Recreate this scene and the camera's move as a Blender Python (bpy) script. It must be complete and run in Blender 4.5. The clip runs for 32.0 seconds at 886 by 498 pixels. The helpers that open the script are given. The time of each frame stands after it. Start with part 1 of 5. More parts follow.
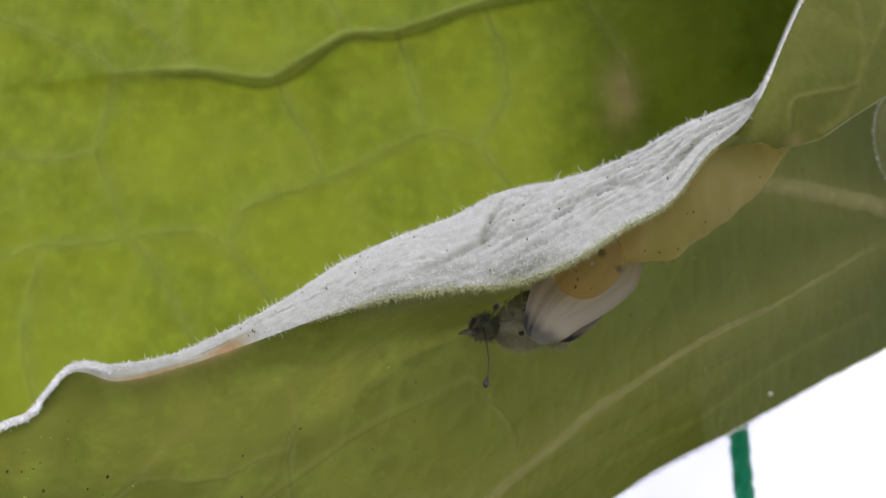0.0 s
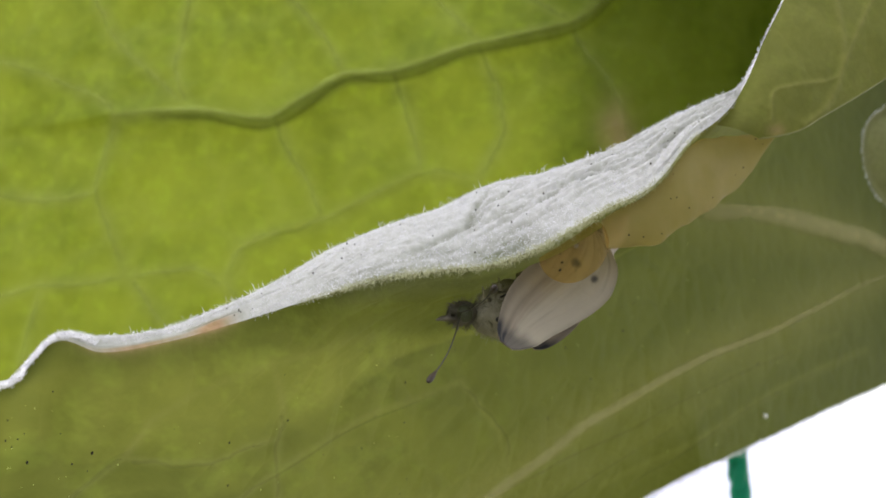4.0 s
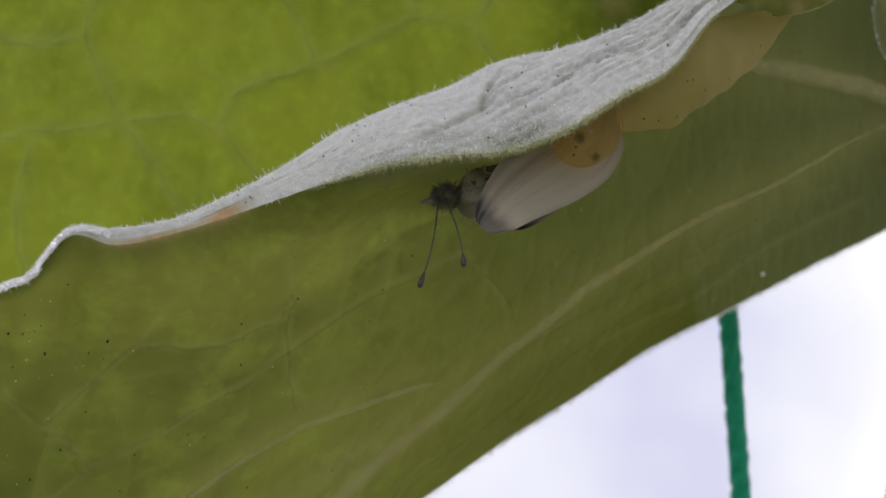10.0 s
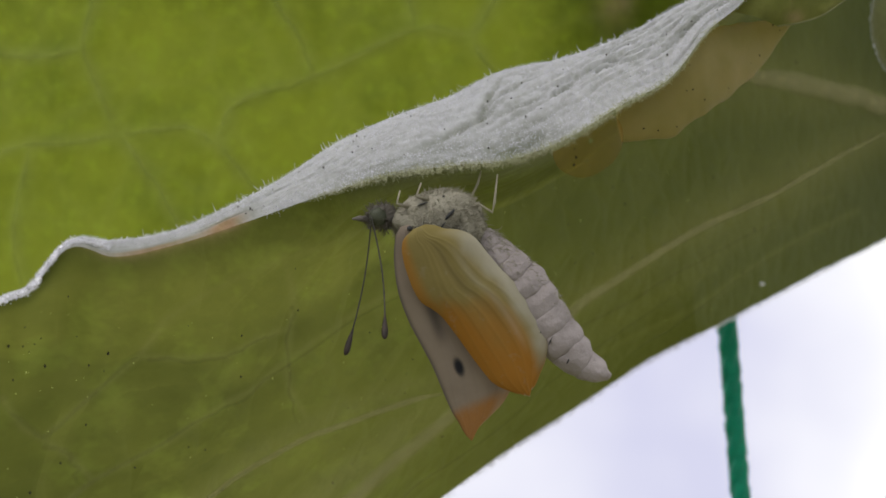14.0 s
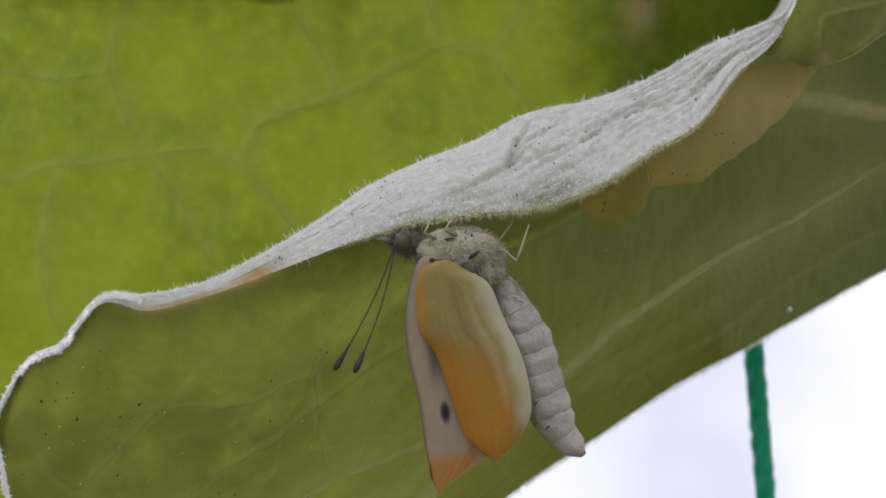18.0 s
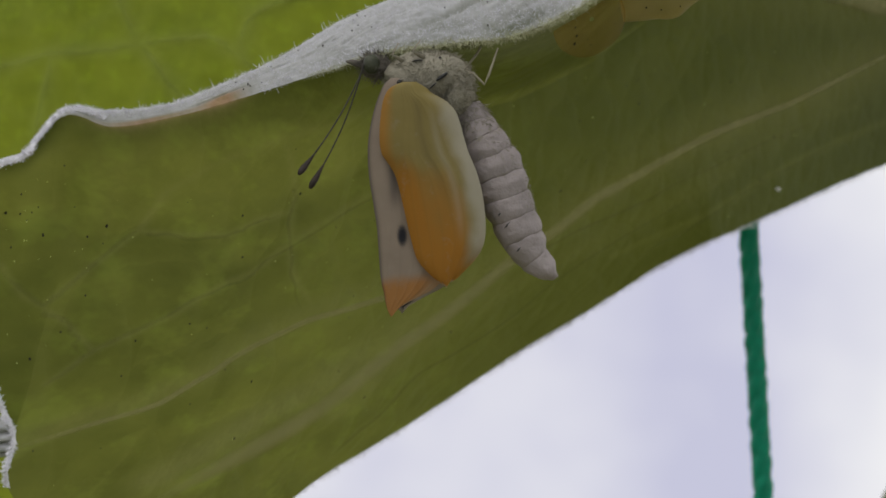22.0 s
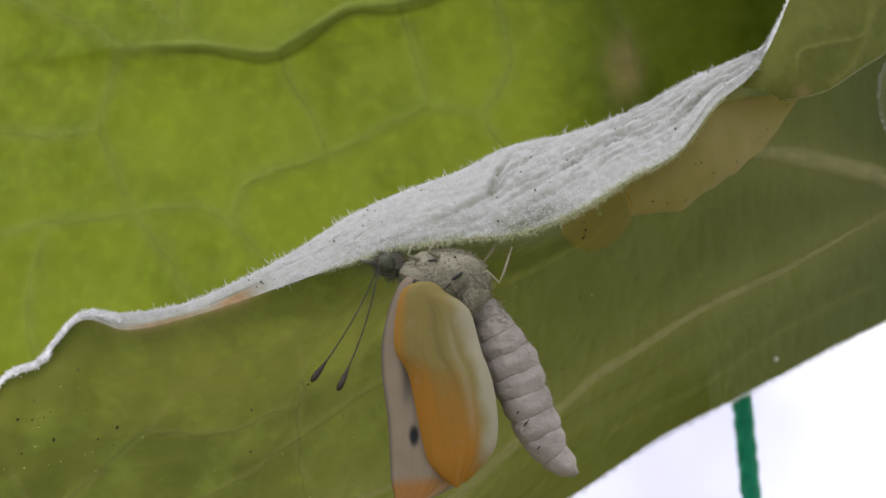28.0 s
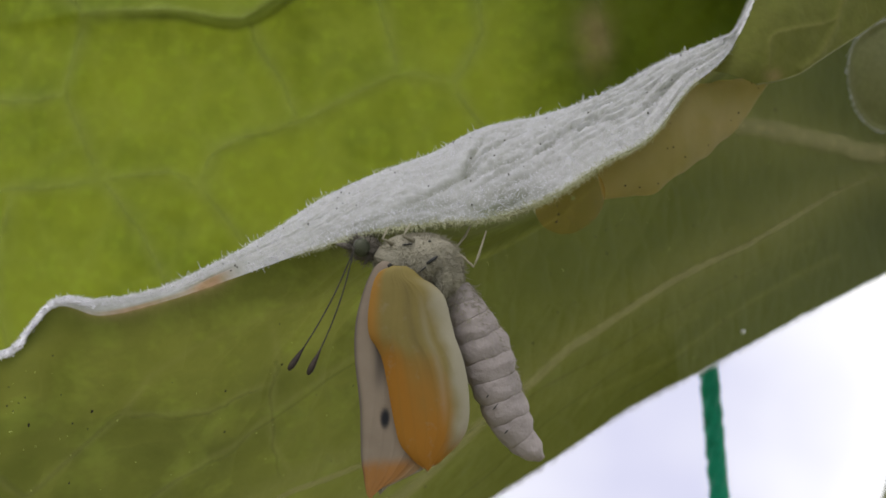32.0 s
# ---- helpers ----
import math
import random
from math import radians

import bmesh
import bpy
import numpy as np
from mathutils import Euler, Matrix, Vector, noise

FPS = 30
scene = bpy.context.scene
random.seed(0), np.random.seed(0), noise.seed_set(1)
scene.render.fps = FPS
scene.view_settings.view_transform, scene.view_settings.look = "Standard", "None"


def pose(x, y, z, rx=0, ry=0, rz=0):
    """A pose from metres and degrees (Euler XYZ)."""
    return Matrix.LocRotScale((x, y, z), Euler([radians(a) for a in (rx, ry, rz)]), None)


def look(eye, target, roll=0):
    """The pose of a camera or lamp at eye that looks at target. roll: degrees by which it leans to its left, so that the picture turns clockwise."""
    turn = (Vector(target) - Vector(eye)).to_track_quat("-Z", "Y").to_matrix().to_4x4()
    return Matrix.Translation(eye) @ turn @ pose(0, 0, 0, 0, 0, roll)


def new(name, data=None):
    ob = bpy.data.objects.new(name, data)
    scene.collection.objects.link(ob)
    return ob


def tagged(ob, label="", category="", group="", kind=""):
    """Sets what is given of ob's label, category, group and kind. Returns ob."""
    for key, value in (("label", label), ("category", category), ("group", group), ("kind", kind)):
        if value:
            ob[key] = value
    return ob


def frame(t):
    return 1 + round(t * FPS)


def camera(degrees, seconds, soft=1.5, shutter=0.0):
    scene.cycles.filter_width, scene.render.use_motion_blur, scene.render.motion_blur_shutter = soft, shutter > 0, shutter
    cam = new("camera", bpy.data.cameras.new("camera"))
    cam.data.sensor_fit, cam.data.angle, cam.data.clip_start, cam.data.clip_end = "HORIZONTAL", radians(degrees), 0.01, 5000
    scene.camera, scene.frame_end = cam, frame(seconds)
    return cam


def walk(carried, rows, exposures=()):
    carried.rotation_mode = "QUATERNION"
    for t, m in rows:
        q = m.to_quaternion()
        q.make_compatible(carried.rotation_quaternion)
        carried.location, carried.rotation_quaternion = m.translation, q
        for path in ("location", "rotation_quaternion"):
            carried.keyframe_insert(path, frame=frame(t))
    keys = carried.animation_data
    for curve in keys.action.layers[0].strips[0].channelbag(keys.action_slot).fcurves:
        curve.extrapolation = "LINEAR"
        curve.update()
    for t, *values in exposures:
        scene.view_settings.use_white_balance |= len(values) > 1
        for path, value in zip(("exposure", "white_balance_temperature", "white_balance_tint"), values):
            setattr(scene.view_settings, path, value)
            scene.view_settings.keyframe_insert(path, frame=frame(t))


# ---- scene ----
cam = camera(40.0, 32.0, soft=1.6)
cam.data.dof.use_dof = True
cam.data.dof.focus_distance, cam.data.dof.aperture_fstop = 0.083, 90.0

# The path: seconds, place in millimetres, yaw, pitch and roll in degrees.
PATH = [
    (0, 0.53, -0.47, 2.17, 0.55, 3.32, -0.11),
    (0.5, -0.34, -0.07, 2.88, 0.07, 3.11, 0.33),
    (1, 0.29, 0.04, 0.53, 0.34, 4.05, -0.03),
    (1.5, 0.71, 0.10, -0.51, 0.57, 4.37, -0.32),
    (2, 1.02, 0.26, -1.83, 0.50, 6.25, -0.52),
    (2.5, 1.88, 0.46, -4.43, 0.46, 8.25, -0.71),
    (4.5, 1.53, -0.94, -2.61, 0.55, 4.31, -0.03),
    (5, -0.16, -0.18, 1.47, 0.16, 2.25, 0.32),
    (5.5, -0.16, -0.03, 1.02, 0.07, 2.15, -0.22),
    (6, -0.07, 0.05, 0.79, 0.21, 2.20, 0.11),
    (6.5, -0.00, 0.10, 0.09, 0.20, 2.21, -0.05),
    (7, -0.17, 0.42, -0.83, 0.05, 2.14, -0.12),
    (7.5, -0.09, 0.38, -0.76, 0.07, 1.54, -0.24),
    (8, -0.02, 0.03, 0.03, 0.08, 0.91, -0.09),
    (8.5, -0.09, 0.14, 0.09, 0.08, 0.41, 0.03),
    (9, 0.00, 0.00, 0.00, 0.07, 0.08, 0.00),
    (9.5, 0.03, 0.04, -0.04, 0.11, -0.48, -0.07),
    (10, 0.06, -0.21, 0.30, 0.14, -1.63, -0.09),
    (10.5, 0.17, -0.18, 0.47, 0.28, -4.08, 0.01),
    (11, 0.26, -0.33, 0.28, 0.13, -5.05, -0.04),
    (11.5, 0.22, -0.41, 0.15, 0.12, -5.38, -0.02),
    (12, 0.16, -0.14, -0.05, 0.12, -4.16, -0.04),
    (12.5, 0.16, -0.23, -0.31, 0.15, -2.27, -0.36),
    (13, 0.07, -0.01, -0.40, 0.08, -1.23, -0.58),
    (13.5, -0.08, -0.17, 0.21, -0.01, -1.16, -0.40),
    (14, -0.15, -0.10, 0.19, 0.02, -1.06, -0.34),
    (14.5, 0.02, -0.16, -0.19, 0.30, -1.38, -0.42),
    (16.5, 0.33, -0.17, 0.07, 0.13, -2.14, -0.24),
    (17, -0.07, -0.13, 0.95, 0.10, -1.38, -0.36),
    (17.5, -0.61, -0.12, 2.99, 0.44, -0.90, -0.51),
    (18, -0.58, -0.08, 3.16, 1.06, -0.86, -0.59),
    (18.5, -0.26, -0.48, 3.60, 1.24, -2.13, -0.51),
    (19, 0.09, -0.26, 1.95, 1.31, -3.34, -0.56),
    (19.5, 0.07, -0.66, 3.06, 1.30, -5.45, -0.45),
    (20, -0.25, -0.73, 3.86, 0.94, -6.03, -0.33),
    (20.5, 0.36, -0.80, 2.24, 1.20, -5.96, -0.34),
    (21, 0.19, -0.72, 2.10, 0.97, -5.96, -0.25),
    (21.5, 0.07, -0.61, 2.11, 0.84, -5.88, -0.25),
    (21.8, -1.87, -2.26, 5.78, 0.48, -6.64, -0.19),
    (22, 2.08, -0.28, -3.16, 1.46, -4.47, 0.06),
    (22.2, 1.93, -0.44, -2.75, 1.36, -4.43, -0.09),
    (22.5, 0.60, -0.12, -0.66, 1.06, -4.75, -0.20),
    (23, -0.10, 0.08, 0.90, 0.97, -4.69, -0.29),
    (23.5, -0.23, 0.06, 1.36, 0.93, -4.32, -0.25),
    (24, -0.14, 0.14, 1.15, 0.92, -3.78, -0.26),
    (24.5, -0.13, 0.34, 0.41, 0.82, -2.69, -0.45),
    (25, -0.16, 0.42, 0.43, 0.67, -1.93, -0.47),
    (25.5, 0.03, 0.52, -0.51, 0.79, -0.62, -0.34),
    (26, 0.27, 0.44, -1.07, 0.88, 0.18, -0.41),
    (26.5, 0.08, 0.50, -0.92, 0.78, 1.31, -0.50),
    (28.5, 0.06, -0.35, 0.11, 0.59, 2.63, -0.44),
    (29, 0.07, -0.35, 0.27, 0.59, 2.33, -0.43),
    (29.5, 0.08, -0.38, 0.24, 0.61, 0.74, -0.38),
    (30, 0.19, -0.20, 0.06, 0.60, 0.54, -0.38),
    (30.5, 0.18, -0.35, 0.07, 0.54, 0.84, -0.25),
    (31, 0.21, -0.22, -0.22, 0.11, 1.03, -0.23),
    (31.5, 0.07, -0.35, 0.19, -0.46, 1.09, -0.27),
    (32, -0.29, -0.69, 1.42, -0.85, 0.76, -0.33),
]
EXPOSURES = [(0.0, 0.06), (1.5, 0.1), (2.5, 0.5), (4.5, 0.1), (5.0, -0.11), (9.0, -0.21), (10.0, -0.37), (11.0, -0.66), (12.0, -0.73), (13.0, -0.42), (17.0, -0.36), (17.6, -0.2), (18.3, -0.2), (19.0, -0.42), (20.0, -0.62), (22.0, -0.68), (23.0, -0.54), (26.0, -0.29), (29.0, -0.06), (30.0, -0.18), (32.0, -0.32)]


def camera_pose(x, y, z, yaw, pitch, roll):
    return Matrix.Translation((x * 0.001, y * 0.001, z * 0.001)) @ pose(0, 0, 0, 90 + pitch, 0, yaw) @ pose(0, 0, 0, 0, 0, roll)


walk(cam, [(row[0], camera_pose(*row[1:])) for row in PATH], EXPOSURES)

# ---- light: a bright overcast sky ----
world = bpy.data.worlds.new("overcast")
scene.world = world
world.use_nodes = True
wn, wl = world.node_tree.nodes, world.node_tree.links
sky = wn.new("ShaderNodeTexSky")
sky.sky_type, sky.sun_disc = "NISHITA", False
sky.sun_elevation, sky.sun_rotation = radians(62), radians(229)
veil = wn.new("ShaderNodeMix")
veil.data_type = "RGBA"
veil.inputs[0].default_value = 0.75
veil.inputs[7].default_value = (8.0, 7.9, 7.9, 1)
wl.new(sky.outputs[0], veil.inputs[6])
wl.new(veil.outputs[2], wn["Background"].inputs[0])
wn["Background"].inputs[1].default_value = 0.15
sun = new("sun", bpy.data.lights.new("sun", "SUN"))
sun.data.energy, sun.data.angle, sun.data.color = 1.5, radians(40), (1.0, 0.96, 0.9)
sun.matrix_world = look((-0.35, -0.3, 1.0), (0, 0, 0))


# ---- helpers ----
MM, CM = 0.001, 0.01


def curve3(points, n):
    """A smooth curve through control points of (u, x, y, z), as n places."""
    p = np.array(points, float)
    u, q = p[:, 0], p[:, 1:]
    slope = np.gradient(q, u, axis=0)
    s = np.linspace(0, 1, n)
    k = np.clip(np.searchsorted(u, s, side="right") - 1, 0, len(u) - 2)
    h = (u[k + 1] - u[k])[:, None]
    f = ((s - u[k]) / (u[k + 1] - u[k]))[:, None]
    return ((2 * f**3 - 3 * f**2 + 1) * q[k] + (f**3 - 2 * f**2 + f) * h * slope[k]
            + (3 * f**2 - 2 * f**3) * q[k + 1] + (f**3 - f**2) * h * slope[k + 1])


def smooth(a, b, x):
    f = np.clip((x - a) / (b - a), 0, 1)
    return f * f * (3 - 2 * f)


def fuzz(x, y, seed, octaves=3):
    """Soft value noise on arrays, about -1 to 1."""
    rng = np.random.RandomState(seed)
    total, amp = np.zeros(np.broadcast(x, y).shape), 1.0
    for o in range(octaves):
        table = rng.rand(64, 64) * 2 - 1
        gx, gy = x * 2**o + 17.3 * o, y * 2**o + 9.1 * o
        ix, iy = np.floor(gx).astype(int), np.floor(gy).astype(int)
        fx, fy = gx - ix, gy - iy
        fx, fy = fx * fx * (3 - 2 * fx), fy * fy * (3 - 2 * fy)
        a, b = table[ix % 64, iy % 64], table[(ix + 1) % 64, iy % 64]
        c, d = table[ix % 64, (iy + 1) % 64], table[(ix + 1) % 64, (iy + 1) % 64]
        total = total + amp * ((a * (1 - fx) + b * fx) * (1 - fy) + (c * (1 - fx) + d * fx) * fy)
        amp *= 0.5
    return total / 1.6


def line_distance(x, y, points):
    """Distance from arrays of places to a polyline, the side of it, and how far along."""
    best, side, along = np.full(np.shape(x), 1e9), np.zeros(np.shape(x)), np.zeros(np.shape(x))
    p = np.array(points, float)
    for n in range(len(p) - 1):
        a, d = p[n], p[n + 1] - p[n]
        f = np.clip(((x - a[0]) * d[0] + (y - a[1]) * d[1]) / (d @ d), 0, 1)
        ex, ey = x - a[0] - f * d[0], y - a[1] - f * d[1]
        dist = np.hypot(ex, ey)
        near = dist < best
        best = np.where(near, dist, best)
        side = np.where(near, d[0] * ey - d[1] * ex, side)
        along = np.where(near, (n + f) / (len(p) - 1), along)
    return best, np.sign(side), along


def grid_mesh(name, places, tones=None, flip=False):
    """A mesh over a grid of places (rows, columns, 3) in metres; tones: named arrays for the material."""
    r, c = places.shape[:2]
    n = np.arange(r * c).reshape(r, c)
    faces = np.stack([n[:-1, :-1], n[:-1, 1:], n[1:, 1:], n[1:, :-1]], -1).reshape(-1, 4)
    if flip:
        faces = faces[:, ::-1]
    me = bpy.data.meshes.new(name)
    me.vertices.add(r * c)
    me.vertices.foreach_set("co", places.reshape(-1))
    me.loops.add(faces.size)
    me.polygons.add(len(faces))
    me.loops.foreach_set("vertex_index", faces.reshape(-1).astype(np.int32))
    me.polygons.foreach_set("loop_start", np.arange(0, faces.size, 4, dtype=np.int32))
    me.update(calc_edges=True)
    me.polygons.foreach_set("use_smooth", np.ones(len(faces), dtype=bool))
    for key, values in (tones or {}).items():
        me.attributes.new(key, "FLOAT", "POINT").data.foreach_set("value", np.asarray(values, np.float32).reshape(-1))
    me.validate()
    return me


def thicken(ob, metres, offset=0.0):
    mod = ob.modifiers.new("thickness", "SOLIDIFY")
    mod.thickness, mod.offset = metres, offset
    return ob


def part(name, data, material, parent=None, label=""):
    """A mesh (bmesh or mesh data) as one object under its thing."""
    if isinstance(data, bmesh.types.BMesh):
        me = bpy.data.meshes.new(name)
        for f in data.faces:
            f.smooth = True
        data.to_mesh(me)
        data.free()
        data = me
    ob = new(name, data)
    if material and not data.materials:
        data.materials.append(material)
    if parent:
        ob.parent = parent
    if label:
        tagged(ob, label)
    return ob


def tube_mesh(name, points, radii, sides=12, cap=True):
    """A round tube along places with a radius at each."""
    p, q = [Vector(a) for a in points], []
    rings = []
    for n, a in enumerate(p):
        d = (p[min(n + 1, len(p) - 1)] - p[max(n - 1, 0)]).normalized()
        side = d.cross(Vector((0.13, 1, 0.21))).normalized()
        up = side.cross(d)
        rings.append([a + (side * math.cos(k) + up * math.sin(k)) * radii[n] for k in np.linspace(0, 2 * math.pi, sides, endpoint=False)])
    bm = bmesh.new()
    vs = [[bm.verts.new(v) for v in ring] for ring in rings]
    for a, b in zip(vs, vs[1:]):
        for k in range(sides):
            bm.faces.new((a[k], a[(k + 1) % sides], b[(k + 1) % sides], b[k]))
    if cap:
        bm.faces.new(vs[0][::-1])
        bm.faces.new(vs[-1])
    return bm


def blob(centre, size, rings=10, sides=14, bump=0.0, seed=1):
    """An ellipsoid with a slightly uneven skin."""
    bm = bmesh.new()
    bmesh.ops.create_uvsphere(bm, u_segments=sides, v_segments=rings, radius=1.0)
    for v in bm.verts:
        k = 1 + bump * noise.noise(v.co * 2.3 + Vector((seed, 0, 0)))
        v.co = Vector(centre) + Vector([a * b * k for a, b in zip(v.co, size)])
    return bm


# ---- materials ----
def nodes_of(name):
    mat = bpy.data.materials.new(name)
    mat.use_nodes = True
    tree = mat.node_tree
    return mat, tree.nodes, tree.links, tree.nodes["Principled BSDF"], tree.nodes["Material Output"]


def mix(nodes, links, factor, a, b):
    """A colour mix; each of factor, a and b is a value or a socket."""
    m = nodes.new("ShaderNodeMix")
    m.data_type = "RGBA"
    for socket, value in ((m.inputs[0], factor), (m.inputs[6], a), (m.inputs[7], b)):
        if hasattr(value, "is_output"):
            links.new(value, socket)
        else:
            socket.default_value = value if not isinstance(value, tuple) else (*value, 1)
    return m.outputs[2]


def attribute(nodes, key):
    n = nodes.new("ShaderNodeAttribute")
    n.attribute_name = key
    return n.outputs["Fac"]


def noise_tex(nodes, links, scale, detail=4, rough=0.6, stretch=None):
    co = nodes.new("ShaderNodeTexCoord").outputs["Object"]
    if stretch:
        m = nodes.new("ShaderNodeMapping")
        m.inputs["Scale"].default_value = stretch
        links.new(co, m.inputs[0])
        co = m.outputs[0]
    n = nodes.new("ShaderNodeTexNoise")
    n.inputs["Scale"].default_value, n.inputs["Detail"].default_value, n.inputs["Roughness"].default_value = scale, detail, rough
    links.new(co, n.inputs["Vector"])
    return n.outputs["Fac"]


def ramp(nodes, links, fac, a, b, low=0.0, high=1.0):
    n = nodes.new("ShaderNodeMapRange")
    n.inputs[1].default_value, n.inputs[2].default_value, n.inputs[3].default_value, n.inputs[4].default_value = a, b, low, high
    links.new(fac, n.inputs[0])
    return n.outputs[0]


def bump(nodes, links, height, strength, distance, shader):
    b = nodes.new("ShaderNodeBump")
    b.inputs["Strength"].default_value, b.inputs["Distance"].default_value = strength, distance
    links.new(height, b.inputs["Height"])
    links.new(b.outputs[0], shader.inputs["Normal"])
    return b.outputs[0]


def leaf_material(name, body, deep, vein, through_colour, share, gloss=0.6, patch=None, blotch=1.6, cells=70, mesh=0.3, flecks=0.3):
    """A leaf: mottled skin with paler veins, a fuzzy pale margin and rust stains, and light that shines through."""
    mat, n, l, bsdf, out = nodes_of(name)
    flat = (1, 0.25, 1)
    fine, broad = noise_tex(n, l, 220, 5, 0.6, flat), noise_tex(n, l, 45, 4, 0.65, flat)
    blend = n.new("ShaderNodeMath")
    blend.operation = "MULTIPLY_ADD"
    l.new(broad, blend.inputs[0])
    blend.inputs[1].default_value = blotch
    l.new(ramp(n, l, fine, 0.0, 1.0, -1.15, 0.55), blend.inputs[2])
    mottle = ramp(n, l, blend.outputs[0], 0.5 * blotch - 0.62, 0.5 * blotch + 0.05)
    grain = noise_tex(n, l, 1500, 3)
    skin = mix(n, l, mottle, body, deep)
    wide = ramp(n, l, noise_tex(n, l, 26, 3, 0.55), 0.42, 0.62)
    if patch:
        skin = mix(n, l, wide, skin, patch)
    # the net of fine veins: cells with soft pale borders, bent by noise
    co = n.new("ShaderNodeTexCoord").outputs["Object"]
    bent = n.new("ShaderNodeVectorMath")
    bent.operation = "MULTIPLY_ADD"
    wave = n.new("ShaderNodeTexNoise")
    wave.inputs["Scale"].default_value = cells
    l.new(co, wave.inputs["Vector"])
    l.new(wave.outputs["Color"], bent.inputs[0])
    bent.inputs[1].default_value = (0.5 / cells, 0.5 / cells, 0.5 / cells)
    l.new(co, bent.inputs[2])
    net = n.new("ShaderNodeTexVoronoi")
    net.feature = "DISTANCE_TO_EDGE"
    net.inputs["Scale"].default_value = cells
    l.new(bent.outputs[0], net.inputs["Vector"])
    thread = ramp(n, l, net.outputs["Distance"], 0.0, 0.12, mesh, 0.0)
    skin = mix(n, l, thread, skin, vein)
    skin = mix(n, l, attribute(n, "vein"), skin, vein)
    skin = mix(n, l, attribute(n, "stain"), skin, (0.85, 0.5, 0.36))
    fuzzy = mix(n, l, ramp(n, l, noise_tex(n, l, 900, 4), 0.3, 0.7), (0.82, 0.815, 0.87), (0.9, 0.895, 0.94))
    skin = mix(n, l, attribute(n, "lip"), skin, fuzzy)
    skin = mix(n, l, ramp(n, l, grain, 0.35, 0.75, 0.0, 0.4), skin, deep)
    l.new(skin, bsdf.inputs["Base Color"])
    bsdf.inputs["Roughness"].default_value = gloss
    bsdf.inputs["Specular IOR Level"].default_value = 0.06
    pillow = n.new("ShaderNodeMath")
    pillow.operation = "MULTIPLY_ADD"
    l.new(ramp(n, l, net.outputs["Distance"], 0.0, 0.25), pillow.inputs[0])
    pillow.inputs[1].default_value = 1.3
    l.new(noise_tex(n, l, 700, 4, 0.6, flat), pillow.inputs[2])
    normal = bump(n, l, pillow.outputs[0], 0.4, 0.0003, bsdf)
    lit = n.new("ShaderNodeBsdfTranslucent")
    glow = mix(n, l, mottle, through_colour, tuple(0.66 * c for c in through_colour))
    if patch:
        glow = mix(n, l, ramp(n, l, wide, 0.0, 1.0, 0.0, 0.6), glow, tuple(1.12 * c for c in through_colour))
    fleck = ramp(n, l, noise_tex(n, l, 330, 3, 0.7, flat), 0.5, 0.68, 0.0, flecks)
    glow = mix(n, l, fleck, glow, tuple(c * k for c, k in zip(through_colour, (1.3, 1.45, 1.3))))
    glow = mix(n, l, thread, glow, tuple(1.25 * c + 0.03 for c in through_colour))
    glow = mix(n, l, attribute(n, "vein"), glow, tuple(0.6 * c + 0.06 for c in through_colour))
    glow = mix(n, l, attribute(n, "lip"), glow, (0.62, 0.63, 0.54))
    # shade painted on the blade's right side: a darker see-through colour
    glow = mix(n, l, attribute(n, "shaded"), glow, tuple(0.52 * c for c in through_colour))
    l.new(glow, lit.inputs["Color"])
    l.new(normal, lit.inputs["Normal"])
    both = n.new("ShaderNodeMixShader")
    both.inputs[0].default_value = share
    l.new(bsdf.outputs[0], both.inputs[1])
    l.new(lit.outputs[0], both.inputs[2])
    l.new(both.outputs[0], out.inputs["Surface"])
    return mat


def plain_material(name, a, b, scale, rough=0.6, relief=0.3, depth=0.0001, metal=0.0, stretch=None):
    mat, n, l, bsdf, out = nodes_of(name)
    l.new(mix(n, l, ramp(n, l, noise_tex(n, l, scale, 5, 0.6, stretch), 0.3, 0.7), a, b), bsdf.inputs["Base Color"])
    bsdf.inputs["Roughness"].default_value = rough
    bsdf.inputs["Specular IOR Level"].default_value = 0.25
    bump(n, l, noise_tex(n, l, scale * 5, 3), relief, depth, bsdf)
    return mat


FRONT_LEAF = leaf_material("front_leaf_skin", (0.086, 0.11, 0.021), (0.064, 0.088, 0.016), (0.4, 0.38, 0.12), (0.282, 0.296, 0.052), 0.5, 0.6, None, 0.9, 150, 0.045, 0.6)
BACK_LEAF = leaf_material("back_leaf_skin", (0.14, 0.195, 0.035), (0.1, 0.155, 0.023), (0.3, 0.34, 0.1), (0.335, 0.39, 0.025), 0.5, 0.55, (0.18, 0.225, 0.035), 1.2, 60, 0.12, 0.5)
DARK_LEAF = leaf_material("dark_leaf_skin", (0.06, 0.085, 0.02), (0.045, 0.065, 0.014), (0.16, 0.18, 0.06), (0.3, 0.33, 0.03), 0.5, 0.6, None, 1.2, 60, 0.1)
HAIR = plain_material("leaf_hair", (0.88, 0.875, 0.91), (0.8, 0.795, 0.83), 300, 0.5)
CORD = plain_material("green_cord", (0.005, 0.3, 0.165), (0.002, 0.2, 0.115), 500, 0.5, 0.5, 0.0004)
SPECK = plain_material("dark_speck", (0.02, 0.02, 0.015), (0.035, 0.03, 0.02), 900, 0.7)
PALE_EDGE = plain_material("pale_leaf_edge", (0.2, 0.2, 0.08), (0.15, 0.155, 0.06), 300, 0.6)
OLIVE_HAIR = plain_material("olive_hair", (0.52, 0.52, 0.34), (0.42, 0.43, 0.26), 300, 0.6)
